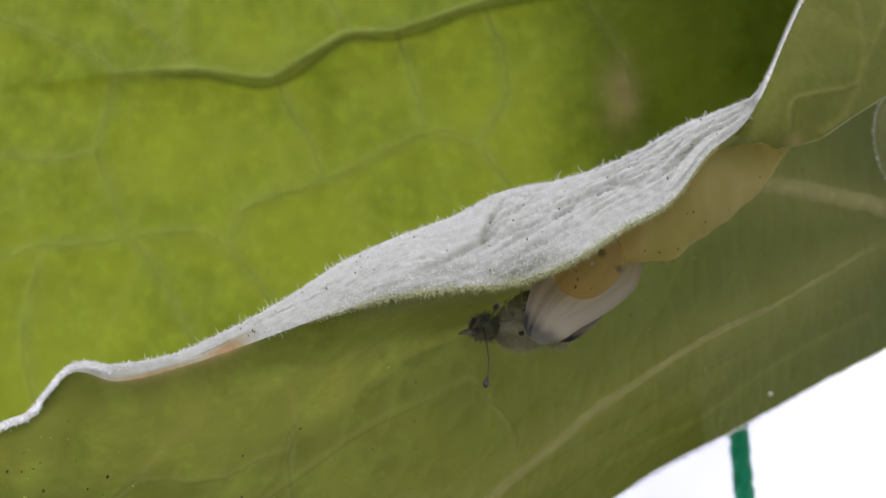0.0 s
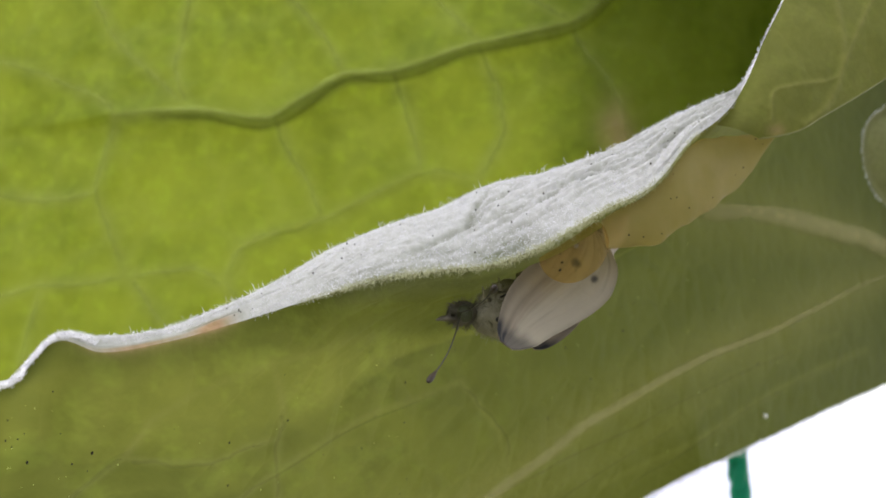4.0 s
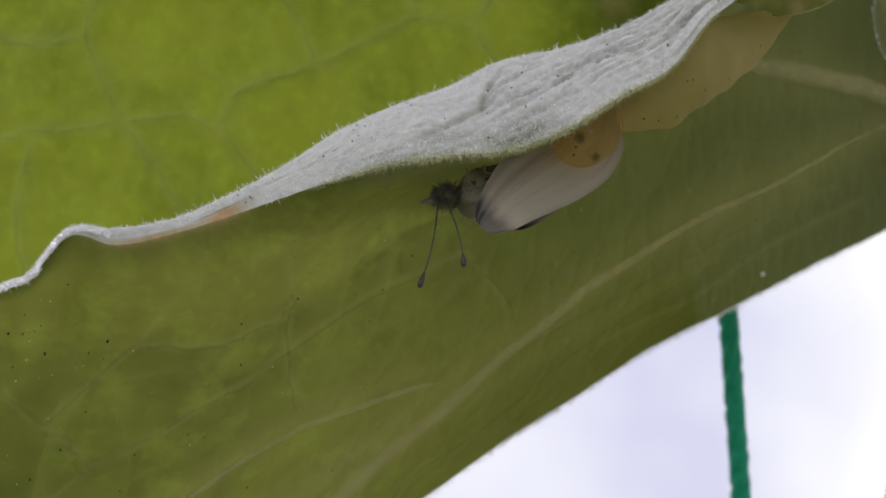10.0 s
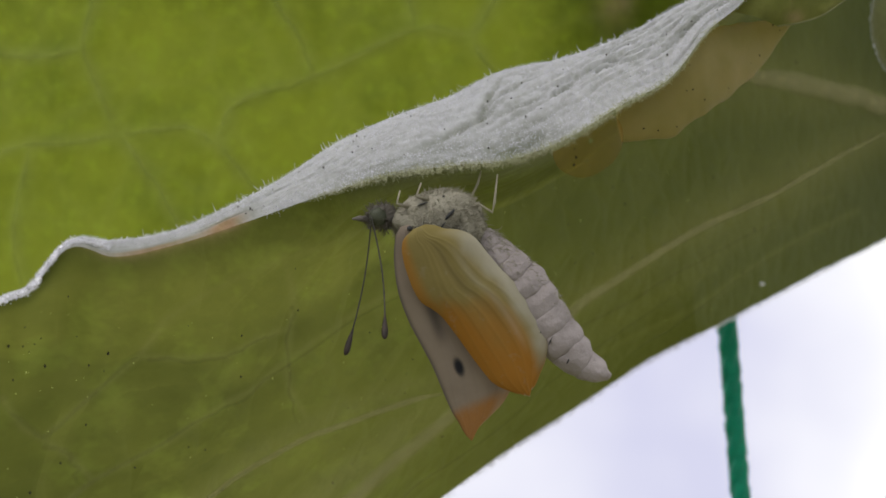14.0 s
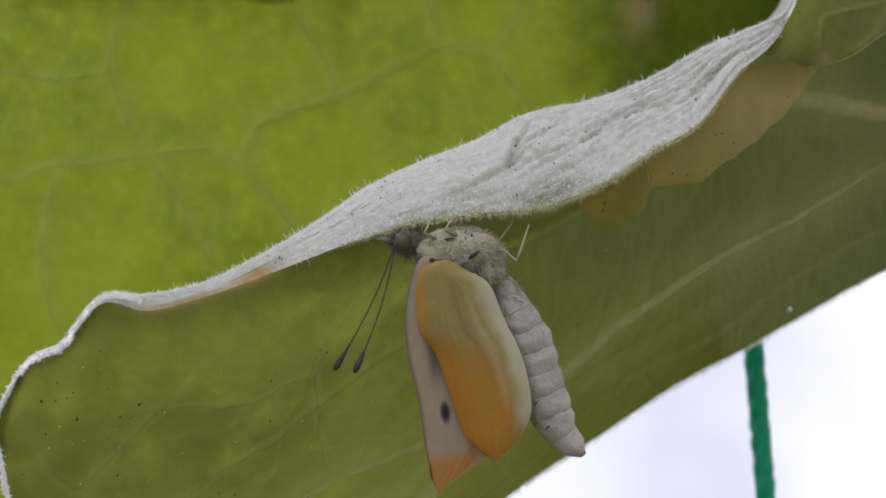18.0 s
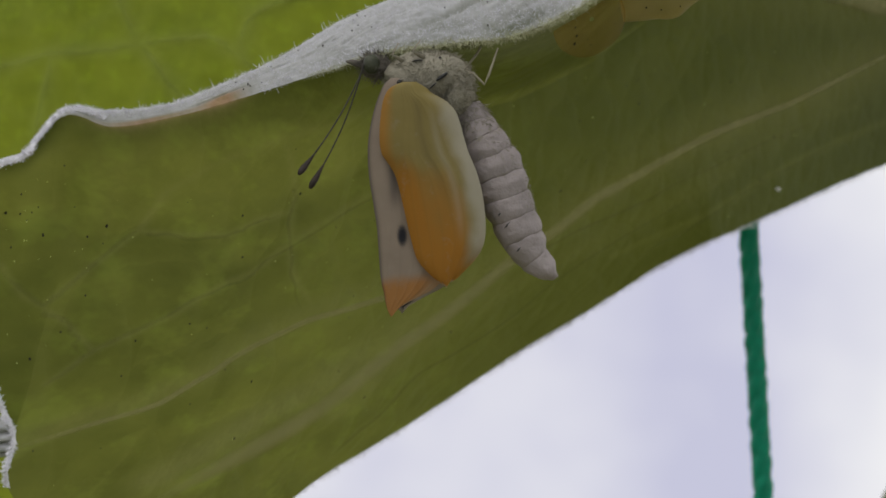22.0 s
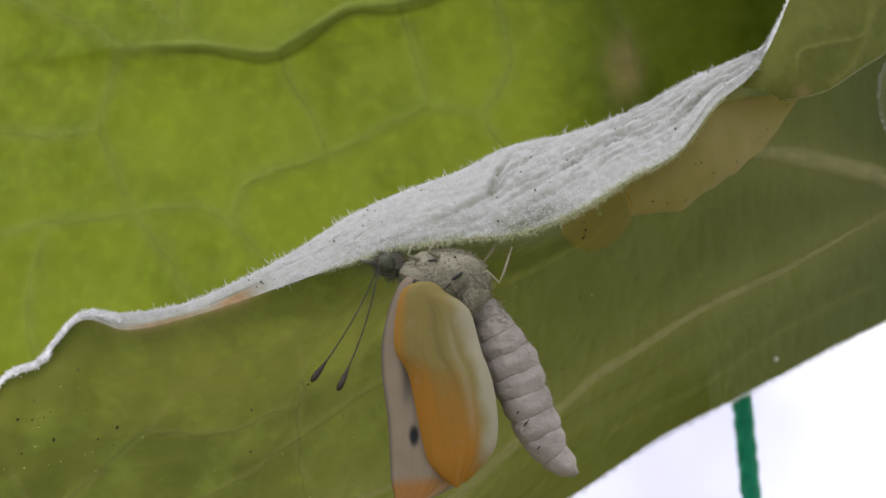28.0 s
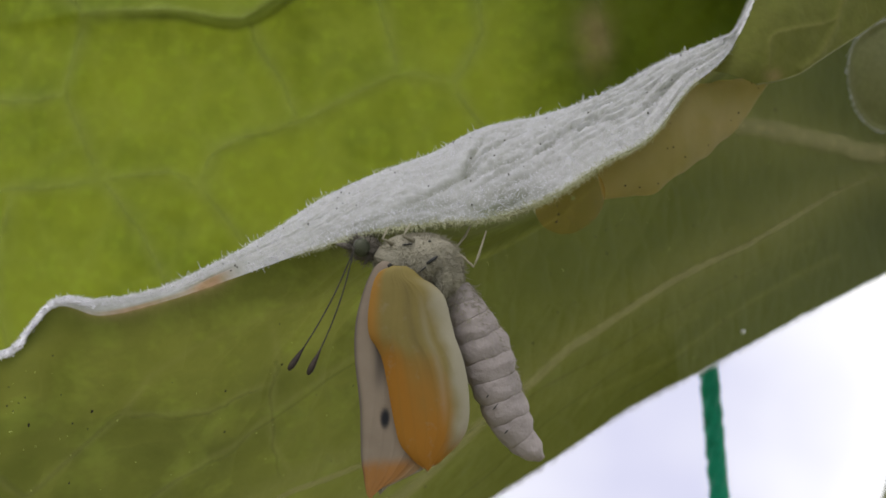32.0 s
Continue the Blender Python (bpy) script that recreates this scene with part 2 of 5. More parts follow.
LIP_DIRT = plain_material("grey_dirt", (0.16, 0.15, 0.12), (0.08, 0.08, 0.06), 900, 0.8)
GLINT = plain_material("pale_grain", (0.6, 0.65, 0.2), (0.4, 0.46, 0.12), 900, 0.3)


def film_material(name, a, b, clear):
    """A thin pale skin through which the leaf below still shows."""
    mat = plain_material(name, a, b, 200, 0.7)
    n, l = mat.node_tree.nodes, mat.node_tree.links
    n["Principled BSDF"].inputs["Specular IOR Level"].default_value = 0.04
    through_it, both = n.new("ShaderNodeBsdfTransparent"), n.new("ShaderNodeMixShader")
    l.new(ramp(n, l, attribute(n, "fade"), 0.0, 1.0, clear, 1.0), both.inputs[0])
    l.new(n["Principled BSDF"].outputs[0], both.inputs[1])
    l.new(through_it.outputs[0], both.inputs[2])
    l.new(both.outputs[0], n["Material Output"].inputs["Surface"])
    return mat


FRONT_RIB = film_material("front_rib", (0.16, 0.175, 0.055), (0.125, 0.14, 0.045), 0.82)
MIDRIB = film_material("midrib_skin", (0.36, 0.33, 0.15), (0.28, 0.26, 0.11), 0.45)
BACK_RIB = film_material("back_rib", (0.36, 0.42, 0.12), (0.28, 0.34, 0.08), 0.5)
# dark film for the painted shadow below the main vein
VEIN_SHADE = film_material("vein_shade", (0.045, 0.065, 0.014), (0.035, 0.05, 0.01), 0.6)
BACK_BRANCH = film_material("back_branch", (0.36, 0.4, 0.1), (0.3, 0.35, 0.08), 0.6)


# ---- backdrop: a bright sky far behind the plants ----
def backdrop():
    mat, n, l, bsdf, out = nodes_of("bright_sky")
    glow = n.new("ShaderNodeEmission")
    cloud = ramp(n, l, noise_tex(n, l, 1.1, 3, 0.5), 0.38, 0.66)
    axes = n.new("ShaderNodeSeparateXYZ")
    l.new(n.new("ShaderNodeTexCoord").outputs["Object"], axes.inputs[0])
    brighter = n.new("ShaderNodeMath")
    brighter.operation, brighter.use_clamp = "MULTIPLY_ADD", True
    l.new(cloud, brighter.inputs[0])
    brighter.inputs[1].default_value = 0.55
    l.new(ramp(n, l, axes.outputs[0], 0.75, 1.3, 0.0, 0.8), brighter.inputs[2])
    l.new(mix(n, l, brighter.outputs[0], (0.62, 0.625, 0.79), (1.0, 1.0, 1.0)), glow.inputs[0])
    glow.inputs[1].default_value = 1.46
    l.new(glow.outputs[0], out.inputs["Surface"])
    x = np.linspace(-6, 6, 25)
    z = np.linspace(-1.32, 3.5, 13)
    gx, gz = np.meshgrid(x, z)
    me = grid_mesh("backdrop", np.stack([gx, 3.4 - 0.12 * gx**2, gz], -1))
    tagged(part("backdrop", me, mat), "bright white overcast sky with faint lilac clouds", "sky", kind="structure")


# ---- the leaf in front: a hanging blade whose near margin curls over ----
RIM = [(0, -28.2, 70, -8.0), (0.017, -26.1, 68, -5.1), (0.06, -22.2, 65, -3.0), (0.099, -19.8, 63.5, -0.9), (0.15, -17.2, 63, -1.3),
       (0.211, -14.1, 62.5, -0.75), (0.288, -10.5, 62.5, 0.35), (0.369, -6.9, 66, 1.8), (0.454, -2.8, 70, 3.2), (0.515, 0.4, 73, 3.8),
       (0.575, 4.0, 76, 4.3), (0.636, 7.8, 79, 5.8), (0.697, 11.9, 82, 8.3), (0.757, 16.3, 85, 11.0), (0.785, 18.4, 86.5, 13.6),
       (0.842, 23.1, 90, 18.1), (0.876, 26.5, 94, 24.2), (0.897, 28.7, 96, 28.3), (0.94, 33.2, 100, 40), (1, 39.8, 105, 55)]
CREST = [(0, -28.3, 70.5, -7.7), (0.017, -26.2, 68.4, -4.8), (0.06, -22.3, 65.4, -2.7), (0.1, -19.9, 64, -0.5), (0.15, -17.7, 65, -0.45), (0.211, -14.7, 65, 0.0), (0.272, -11.8, 66, 1.3), (0.333, -9.3, 70, 3.05), (0.393, -6.4, 74, 5.38), (0.454, -3.1, 78, 7.28), (0.515, 0.5, 81, 8.88), (0.557, 3.2, 83, 10.48), (0.636, 8.6, 87, 12.18), (0.697, 12.9, 89, 13.88), (0.757, 17.7, 92, 16.68), (0.82, 22.2, 93, 18.7), (0.845, 23.7, 92.3, 19.4), (0.88, 27.0, 94.5, 25.0), (0.94, 33.4, 100.5, 40.1), (1, 40.0, 105.5, 55.1)]
FAR_EDGE = [(0, -28.0, 70.2, -8.4), (0.03, -27.75, 71.0, -12.2), (0.06, -27.2, 71.5, -15.6), (0.09, -26.5, 72.0, -18.7), (0.115, -25.98, 72.2, -20.4), (0.15, -26.3, 71.7, -23.2), (0.19, -24.5, 74.4, -27.5), (0.25, -19, 82.7, -31.5), (0.34, -10.8, 95.4, -28.3),
            (0.43, -4.2, 105.3, -26.0), (0.52, 3.4, 116.9, -23.2), (0.61, 13, 131.5, -20.2), (0.7, 25.3, 150.1, -16.4), (0.79, 43, 176.9, -12.7),
            (0.9, 84, 240, -4.2), (1, 125, 300, 4)]
RIB = [(-22, -27.8), (-17.3, -26.2), (-11.7, -24.2), (-7.8, -22.4), (-4.2, -20.1), (0.2, -17.4), (5.1, -14.0), (10.7, -11.2), (14.4, -8.9), (18.5, -7.0), (26.1, -3.6), (33.3, -0.8), (43.6, 2.7), (50.7, 4.8), (62, 9.0), (89, 18.2), (130, 27)]
EDGE_RIB = [(-12, -29), (-6, -25), (-1.6, -22.3), (2.5, -19.7), (7.8, -17.2), (18, -13.2), (29.8, -8.2), (38.3, -3.4), (60, 4.5)]
UPPER_RIB = [(30, 19.5), (42.7, 21.5), (56.9, 23.4), (74.7, 24.0), (89.8, 24.4), (130, 27)]
LOWER_RIB = [(-27, -21.4), (-21.8, -20.8), (-18.4, -19.7), (-15.2, -17.9), (-12.4, -16.6), (-8.5, -15.9), (-4.2, -15.2), (1.4, -15.0)]
SIDE_VEINS = [[(-26.4, -9.8), (-25.4, -11.9), (-24.6, -12.6), (-22.9, -10.7), (-20.5, -8.4), (-18.8, -6.1), (-15.7, -4.0), (-11.5, -2.1), (-5, 0.2)],
              [(-25.6, -4.7), (-24.2, -3.7), (-22.0, -2.6), (-19.8, -1.8)],
              [(-20.5, -8.4), (-18.5, -8.9), (-16.1, -9.3), (-14.1, -8.3), (-12.3, -7.9)],
              [(-11.5, -2.1), (-11.7, -6.0), (-12.1, -7.7), (-12.0, -12.2), (-11.3, -15.6)],
              [(-25.2, -18.0), (-23.0, -16.2), (-19.5, -14.6), (-16.4, -12.9), (-14.5, -12.1), (-12.3, -10.3), (-6, -6.5), (2, -3.5)],
              [(-24.6, -12.6), (-23.6, -14.5), (-23.0, -16.2)],
              [(-10.2, -28.2), (-6.0, -25.6), (-3.2, -23.1), (4, -20.2), (16, -14), (38, -6)],
              [(0.3, -16.2), (10, -12.6), (24, -8.2), (44, -1.5), (70, 5.5)],
              [(2, -3.5), (6, -8), (6.8, -11.8)], [(20, -16), (34, -11), (52, -4.5), (80, 3)]]


def plane_scale(p):
    """How far a place must move along its line from the viewer to lie in the blade's plane."""
    return 1.0 / (0.00897 * p[..., 1] - 0.01357 * p[..., 0])


def blade_y(x, z):
    return (1 + 0.01357 * x) / 0.00897


def ridge_mesh(line, radius, surface, flat=0.45, lift=0.0, wob=0.0, seed=1, sharp=1.6):
    """A vein: a low rounded ridge that follows a surface y = surface(x, z)."""
    p = np.array(line, float)
    n = max(12, int(len(p) * 14))
    c = curve3(np.column_stack([np.linspace(0, 1, len(p)), p, 0 * p[:, 0]]), n)
    x = c[:, 0] + wob * fuzz(np.linspace(0, 1, n) * 9, 0 * c[:, 0], seed, 2)
    z = c[:, 1] + wob * fuzz(np.linspace(0, 1, n) * 9, 0 * c[:, 0] + 5, seed + 1, 2)
    dx, dz = np.gradient(x), np.gradient(z)
    long = np.hypot(dx, dz)
    ox, oz = -dz / long, dx / long
    taper = smooth(-0.02, 0.12, np.linspace(0, 1, n)) * (1 - 0.45 * np.linspace(0, 1, n)) * (1 + 0.12 * fuzz(np.linspace(0, 1, n) * 14, 0 * x, seed + 2, 2))
    rows = []
    for k in np.linspace(-1, 1, 11):
        px, pz = x + ox * radius * taper * k * 1.5, z + oz * radius * taper * k * 1.5
        y = surface(px, pz) - flat * radius * taper * (math.cos(math.pi * k / 2) ** 1.5) * 2 + 0.12 * radius - lift
        rows.append(np.stack([px, y, pz], -1))
    s, k = np.linspace(0, 1, n)[None], np.linspace(-1, 1, 11)[:, None]
    fade = 1 - (1 - np.abs(k) ** sharp) * smooth(0, 0.1, s) * smooth(1, 0.85, s)
    return grid_mesh("ridge", np.array(rows) * MM, {"fade": fade})


def hair_mesh(places, ways, lengths, width, seed=3):
    """Fine tapering hairs, each bent once."""
    rng = np.random.RandomState(seed)
    n = len(places)
    side = np.cross(ways, rng.randn(n, 3))
    side /= np.linalg.norm(side, axis=1)[:, None] + 1e-9
    up = np.cross(ways, side)
    mid = places + ways * lengths[:, None] * 0.55
    end = mid + (ways + 0.9 * side * rng.rand(n)[:, None]) * lengths[:, None] * 0.4
    w = width * (0.7 + 0.6 * rng.rand(n))[:, None]
    v = np.stack([places + side * w, places - 0.5 * side * w + 0.87 * up * w, places - 0.5 * side * w - 0.87 * up * w,
                  mid + 0.7 * side * w, mid - 0.35 * side * w + 0.6 * up * w, mid - 0.35 * side * w - 0.6 * up * w, end], 1)
    f = np.array([(0, 1, 4, 3), (1, 2, 5, 4), (2, 0, 3, 5), (3, 4, 6, 6), (4, 5, 6, 6), (5, 3, 6, 6)])
    k = np.arange(n)[:, None] * 7
    quads = (k[:, None] + f[None, :3]).reshape(-1, 4)
    tris = (k[:, None] + f[None, 3:, :3]).reshape(-1, 3)
    me = bpy.data.meshes.new("hair")
    me.from_pydata((v.reshape(-1, 3) * MM).tolist(), [], quads.tolist() + tris.tolist())
    return me


def front_leaf():
    nu, nl, nf = 900, 72, 200
    rim, crest, far = curve3(RIM, nu), curve3(CREST, nu), curve3(FAR_EDGE, nu)
    u = np.linspace(0, 1, nu)
    hang = np.interp(u, [0, 0.2, 0.28, 0.34, 0.38, 0.42, 0.454, 0.515, 0.575, 0.636, 0.697, 0.76], [0.955, 0.925, 0.91, 0.89, 0.868, 0.832, 0.792, 0.742, 0.68, 0.615, 0.56, 0.5])
    hang = np.convolve(np.pad(hang, 20, mode="edge"), np.ones(41) / 41, mode="valid")
    sink = np.maximum(hang * plane_scale(rim), 1.0)[:, None]
    rim = rim * sink
    behind = np.interp(u, [0, 0.2, 0.27, 0.333, 0.393, 0.454, 0.515, 0.575, 0.636, 0.7, 0.757, 0.82, 0.845, 1], [0.4, 0.6, 1.5, 3, 5, 7.5, 10.5, 13, 14, 14, 12, 5, 2.2, 0.5])
    crest = crest * ((rim[:, 1] + behind) / crest[:, 1])[:, None]
    leaf = tagged(new("curled_leaf"), "dull green cabbage leaf with a white downy margin curled over", "leaf")
    # the curled margin, from behind its crest down to the rim
    wide = np.linalg.norm(crest - rim, axis=1)
    foot = rim * plane_scale(rim)[:, None]
    crease_shade = [0 * u] * 6
    shut = (0.06 + 0.94 * smooth(0.34, 0.46, u))[:, None]
    rows = [crest + f * shut * (foot + np.array([0, 0, 0.3]) - crest) for f in (1.0, 0.8, 0.55, 0.3, 0.12, 0.03)]
    for f in np.linspace(0, 1, nl):
        arch = math.sin(math.pi * f)
        p = crest + (rim - crest) * f + arch * np.array([-0.1, -0.5, 0.6]) * (0.13 * wide)[:, None]
        right = smooth(0.53, 0.6, u)
        swirl = fuzz(u * 11, f * 1.6 + 0 * u, 8, 2)
        folds = np.abs(fuzz(u * 7 + 0.8 * f, f * 8 + u * 6 + 1.1 * swirl, 5, 3))
        fine = np.abs(fuzz(u * 17 + 1.0 * f, f * 17 + u * 12 + 0.8 * swirl, 15, 3))
        ridge = (0.3 + 0.7 * right) * (0.5 * (smooth(0.0, 0.22, folds) - 0.75) + 0.34 * (smooth(0.0, 0.3, fine) - 0.7)) + 0.16 * fuzz(u * 95, f * 13 + 0 * u, 6, 3)
        crease = np.exp(-(((u - 0.559 - 0.010 * math.sin(f * 7)) / 0.005) ** 2)) * smooth(0.15, 0.3, f) * smooth(0.75, 0.6, f)
        step = 0.35 * smooth(0.556, 0.566, u) * smooth(0.1, 0.35, f) * smooth(0.9, 0.6, f) * smooth(0.66, 0.6, u)
        groove = np.exp(-(((f - 0.62 - 2.2 * (0.56 - u)) / 0.04) ** 2)) * smooth(0.45, 0.5, u) * smooth(0.57, 0.56, u)
        high = ridge * np.minimum(wide * 0.09, 0.45) - 0.2 * crease + 0.4 * step - 0.22 * groove
        rows.append(p + (2.3 * high * arch**0.6)[:, None] * np.array([0, -0.75, 0.66]))
        # creases are shaded in the colour too: less white and greener at their bottoms
        crease_shade.append((0.7 * smooth(0.1, 0.0, folds) + 0.6 * smooth(0.08, 0.0, fine)) * (0.15 + 0.85 * right) * arch + 0.8 * groove + 0.7 * crease)
    lip_places = np.array(rows)
    r = np.arange(len(rows))[:, None]
    stain = np.exp(-(((u - 0.272) / 0.024) ** 2))[None] * smooth(44, 60, r) + np.exp(-(((u - 0.19) / 0.065) ** 2))[None] * smooth(52, 70, r)
    fray = 0.48 * smooth(0.0, 1, (r - 54) / 24.0) * smooth(0.35, 0.45, u) * smooth(0.66, 0.6, u) * (1 + fuzz(u * 50, r * 0.3, 4, 3))
    lip = np.clip(1 - 0.9 * stain - fray - 0.45 * np.array(crease_shade), 0, 1)
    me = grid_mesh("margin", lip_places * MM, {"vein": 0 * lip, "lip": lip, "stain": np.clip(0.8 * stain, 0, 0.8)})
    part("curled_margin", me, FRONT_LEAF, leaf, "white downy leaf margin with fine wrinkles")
    # under the rim and back to the hanging blade
    span = np.linalg.norm(far - foot, axis=1)
    bend = np.interp(u, [0, 0.14, 0.3, 0.45, 0.55, 0.65, 0.75, 1], [0, 0, 0.3, 0.36, 0.3, 0.18, 0.03, 0])
    soft = np.interp(u, [0, 0.1, 0.3, 0.38, 0.46, 0.6, 0.7, 0.83, 0.86, 1], [1.6, 6.5, 9, 8, 5, 2.6, 1.6, 2.0, 1.6, 1.6])
    ratio = (np.linalg.norm(rim, axis=1) / np.linalg.norm(foot, axis=1))[:, None]
    rows, lips, where = [rim], [np.clip(1 - 0.85 * stain[-1] - fray[-1], 0, 1)], [0 * u]
    for f in np.linspace(0, 1, nf + 1)[1:] ** 1.6:
        q = (foot + (far - foot) * f) * (1 + bend * f**3)[:, None]
        s = smooth(0, 1, np.clip(f * span / np.maximum(plane_scale(rim), 1) / soft, 0, 1))
        near = q * ratio
        rows.append(near + (q - near) * s[:, None])
        lips_here = np.interp(u, [0, 0.38, 0.44, 0.62, 0.68, 1], [0, 0, 0.15, 0.15, 0, 0])
        lips.append(lips_here * np.clip(1 - f * span / 2.2, 0, 1) + 0.04 * smooth(0.8, 0.84, u) * (1 - s))
        where.append(s)
    p, lip, blade = np.array(rows), np.array(lips), np.array(where)
    x, z = p[..., 0], p[..., 2]
    vein = np.zeros(lip.shape)
    wob = 0.5 * fuzz(x * 0.16, z * 0.16, 21, 2)
    for line, width, tone in [(RIB, 2.3, 0.4), (UPPER_RIB, 2.6, 0.3), (LOWER_RIB, 1.5, 0.26), (EDGE_RIB, 1.3, 0.24)] + [(v, 0.34, 0.24) for v in SIDE_VEINS]:
        d, side, along = line_distance(x + wob, z + wob, line)
        d = d / (width * (0.5 + 0.02 * np.clip(x + 25, 0, 90)))
        vein = np.maximum(vein, tone * np.exp(-(d**2)) * blade)
    vein = np.maximum(vein, 0.42 * (smooth(0.77, 0.81, u) * (1 - blade)))
    quilt = fuzz(x * 0.11, z * 0.14, 11, 4)
    p = p + np.array([0.83, -0.55, 0]) * (0.6 * quilt * blade)[..., None]
    rust = 0.8 * stain[-1][None] * np.exp(-np.arange(len(p))[:, None] / 9.0)
    me = grid_mesh("blade", p * MM, {"vein": vein, "lip": lip, "stain": np.clip(rust, 0, 0.75)})
    # the right side's shade is put into the colour: less light comes through
    me.attributes.new("shaded", "FLOAT", "POINT").data.foreach_set("value", (0.95 * smooth(-20, 14, x - 0.2 * (z + 12)) * blade).astype(np.float32).reshape(-1))
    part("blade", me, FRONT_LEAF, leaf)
    far = far * (1 + bend)[:, None]
    # raised veins on the blade
    part("midrib", ridge_mesh(RIB, 0.62, blade_y, 0.3, 0.1, 0.4, 2, 2.0), MIDRIB, leaf, "pale flat midrib")
    part("lower_rib", ridge_mesh(LOWER_RIB[::-1], 0.26, blade_y, 0.3, 0.1, 0.3, 6, 2.0), MIDRIB, leaf)
    part("upper_rib", ridge_mesh(UPPER_RIB[::-1], 1.7, blade_y, 0.25, 0.1, 0.5, 3, 3.0), MIDRIB, leaf)
    for n, line in enumerate(SIDE_VEINS):
        part("side_vein", ridge_mesh(line, 0.15, blade_y, 0.3, 0.05, 0.35, 30 + n), FRONT_RIB, leaf)
    # the thick pale edge round the blade
    edge = np.concatenate([far[135:0:-1], rim[:60], 0.5 * (rim + crest)[60:130]])
    rad = 0.12 + 0.05 * fuzz(np.arange(len(edge)) * 0.3, np.zeros(len(edge)), 3, 2)
    part("edge", tube_mesh("edge", [Vector(q) * MM for q in edge], list(rad * MM), 8), HAIR, leaf, "thick white downy leaf edge")
    right_rim = rim[760:860]
    # beyond the case the margin opens into a pale flap with a rolled lower edge and raised veins
    near = curve3([(0, 21.48, 91.8, 16.31), (0.167, 23.49, 92.0, 17.77), (0.333, 24.95, 92.3, 20.1), (0.5, 26.37, 93.0, 23.13), (0.667, 28.42, 94.5, 26.79), (0.833, 30.8, 97.0, 31.53), (1, 33.66, 100.0, 37.57)], 120)
    low = curve3([(0, 25.21, 92.2, 15.2), (0.167, 27.11, 92.8, 15.55), (0.333, 28.97, 93.6, 16.21), (0.5, 31.2, 95.0, 17.61), (0.667, 35.71, 98.0, 20.37), (0.833, 41.23, 101.0, 24.08), (1, 48.91, 105.0, 29.77)], 120)
    veins = [curve3(line, 60) for line in ([(0, 28.8, 93.3, 16.25), (0.2, 30.78, 94.2, 17.91), (0.4, 32.2, 95.0, 20.44), (0.6, 32.78, 95.6, 23.06), (0.8, 32.5, 96.4, 26.48), (1, 31.99, 97.5, 30.52)],
                                           [(0, 32.77, 95.4, 21.88), (0.333, 34.22, 96.4, 24.63), (0.667, 35.72, 97.5, 27.23), (1, 37.84, 99.0, 30.97)],
                                           [(0, 25.78, 92.6, 16.44), (0.25, 25.98, 92.7, 18.43), (0.5, 27.52, 93.2, 19.19), (0.75, 31.05, 94.6, 20.13), (1, 32.21, 95.0, 20.67)])]
    a = np.linspace(0, 1, 90)[:, None, None]
    near = near - np.array([0.4, 0, 0])
    sheet = (near[None] + (low - near)[None] * a) * 0.985
    fx, fz = sheet[..., 0], sheet[..., 2]
    tone = 0.34 + 0.1 * fuzz(fx * 0.5, fz * 0.5, 61, 3)
    for line, wide in zip(veins, (0.34, 0.22, 0.16)):
        d = line_distance(fx, fz, line[::3][:, [0, 2]])[0]
        tone = np.maximum(tone, 0.34 + 0.28 * np.exp(-((d / wide) ** 2)))
        sheet[..., 1] -= 0.3 * wide / 0.34 * np.exp(-((d / (1.3 * wide)) ** 2))
    sheet[..., 1] -= (0.7 * np.sin(math.pi * a[..., 0]) + 0.25 * fuzz(fx * 0.4, fz * 0.4, 62, 3)) * smooth(0.0, 0.15, a[..., 0])
    me = grid_mesh("flap", sheet * MM, {"vein": tone, "lip": 0 * tone, "stain": 0.35 * np.exp(-(((fx - 26.2) / 0.7) ** 2 + ((fz - 15.6) / 0.5) ** 2))})
    part("flap", me, FRONT_LEAF, leaf, "pale olive flap of the leaf margin")
    part("flap_edge", tube_mesh("flap_edge", [Vector(q) * MM for q in sheet[-1]], [0.06 * MM] * 120, 8), PALE_EDGE, leaf, "rolled pale edge of the flap")
    # a wrinkled white fold of the margin beside the lower corner
    a, b = np.meshgrid(np.linspace(0, 1, 40), np.linspace(0, 1, 40))
    fold = np.stack([-26.05 - 5.5 * a - 0.5 * (2 * b - 1) ** 2, 72.4 - 2.0 * a + 0.35 * np.sin(b * 22 + 3 * a), -19.3 - 2.3 * b - 1.2 * a + 0.12 * np.sin(a * 9)], -1)
    me = grid_mesh("fold", fold * MM, {"vein": 0 * a, "lip": 0.95 + 0 * a, "stain": 0 * a})
    thicken(part("margin_fold", me, FRONT_LEAF, leaf, "white wrinkled fold of the leaf margin"), 0.0002)
    part("edge", tube_mesh("edge", [Vector(q) * MM for q in right_rim], [0.07 * MM] * 100, 8), HAIR, leaf)
    # down: short hairs over the margin, longer ones on its crest, a fringe along the far edge
    rng = np.random.RandomState(4)
    gu, gv = np.gradient(lip_places, axis=1), np.gradient(lip_places, axis=0)
    normal = np.cross(gu, gv)
    normal /= np.linalg.norm(normal, axis=2)[..., None] + 1e-9
    normal *= np.where(normal[..., 1] > 0.3, -1, 1)[..., None] if normal[40, 450, 1] < 0 else -1
    place, way, long = [], [], []

    def sow(count, r0, r1, u0, u1, low, high, lean):
        i, j = rng.randint(r0, r1, count), rng.randint(int(u0 * nu), int(u1 * nu), count)
        bare = (j < 0.31 * nu) & (i > 48)
        i, j = i[~bare], j[~bare]
        count = len(i)
        place.append(lip_places[i, j] + 0.06 * rng.randn(count, 3))
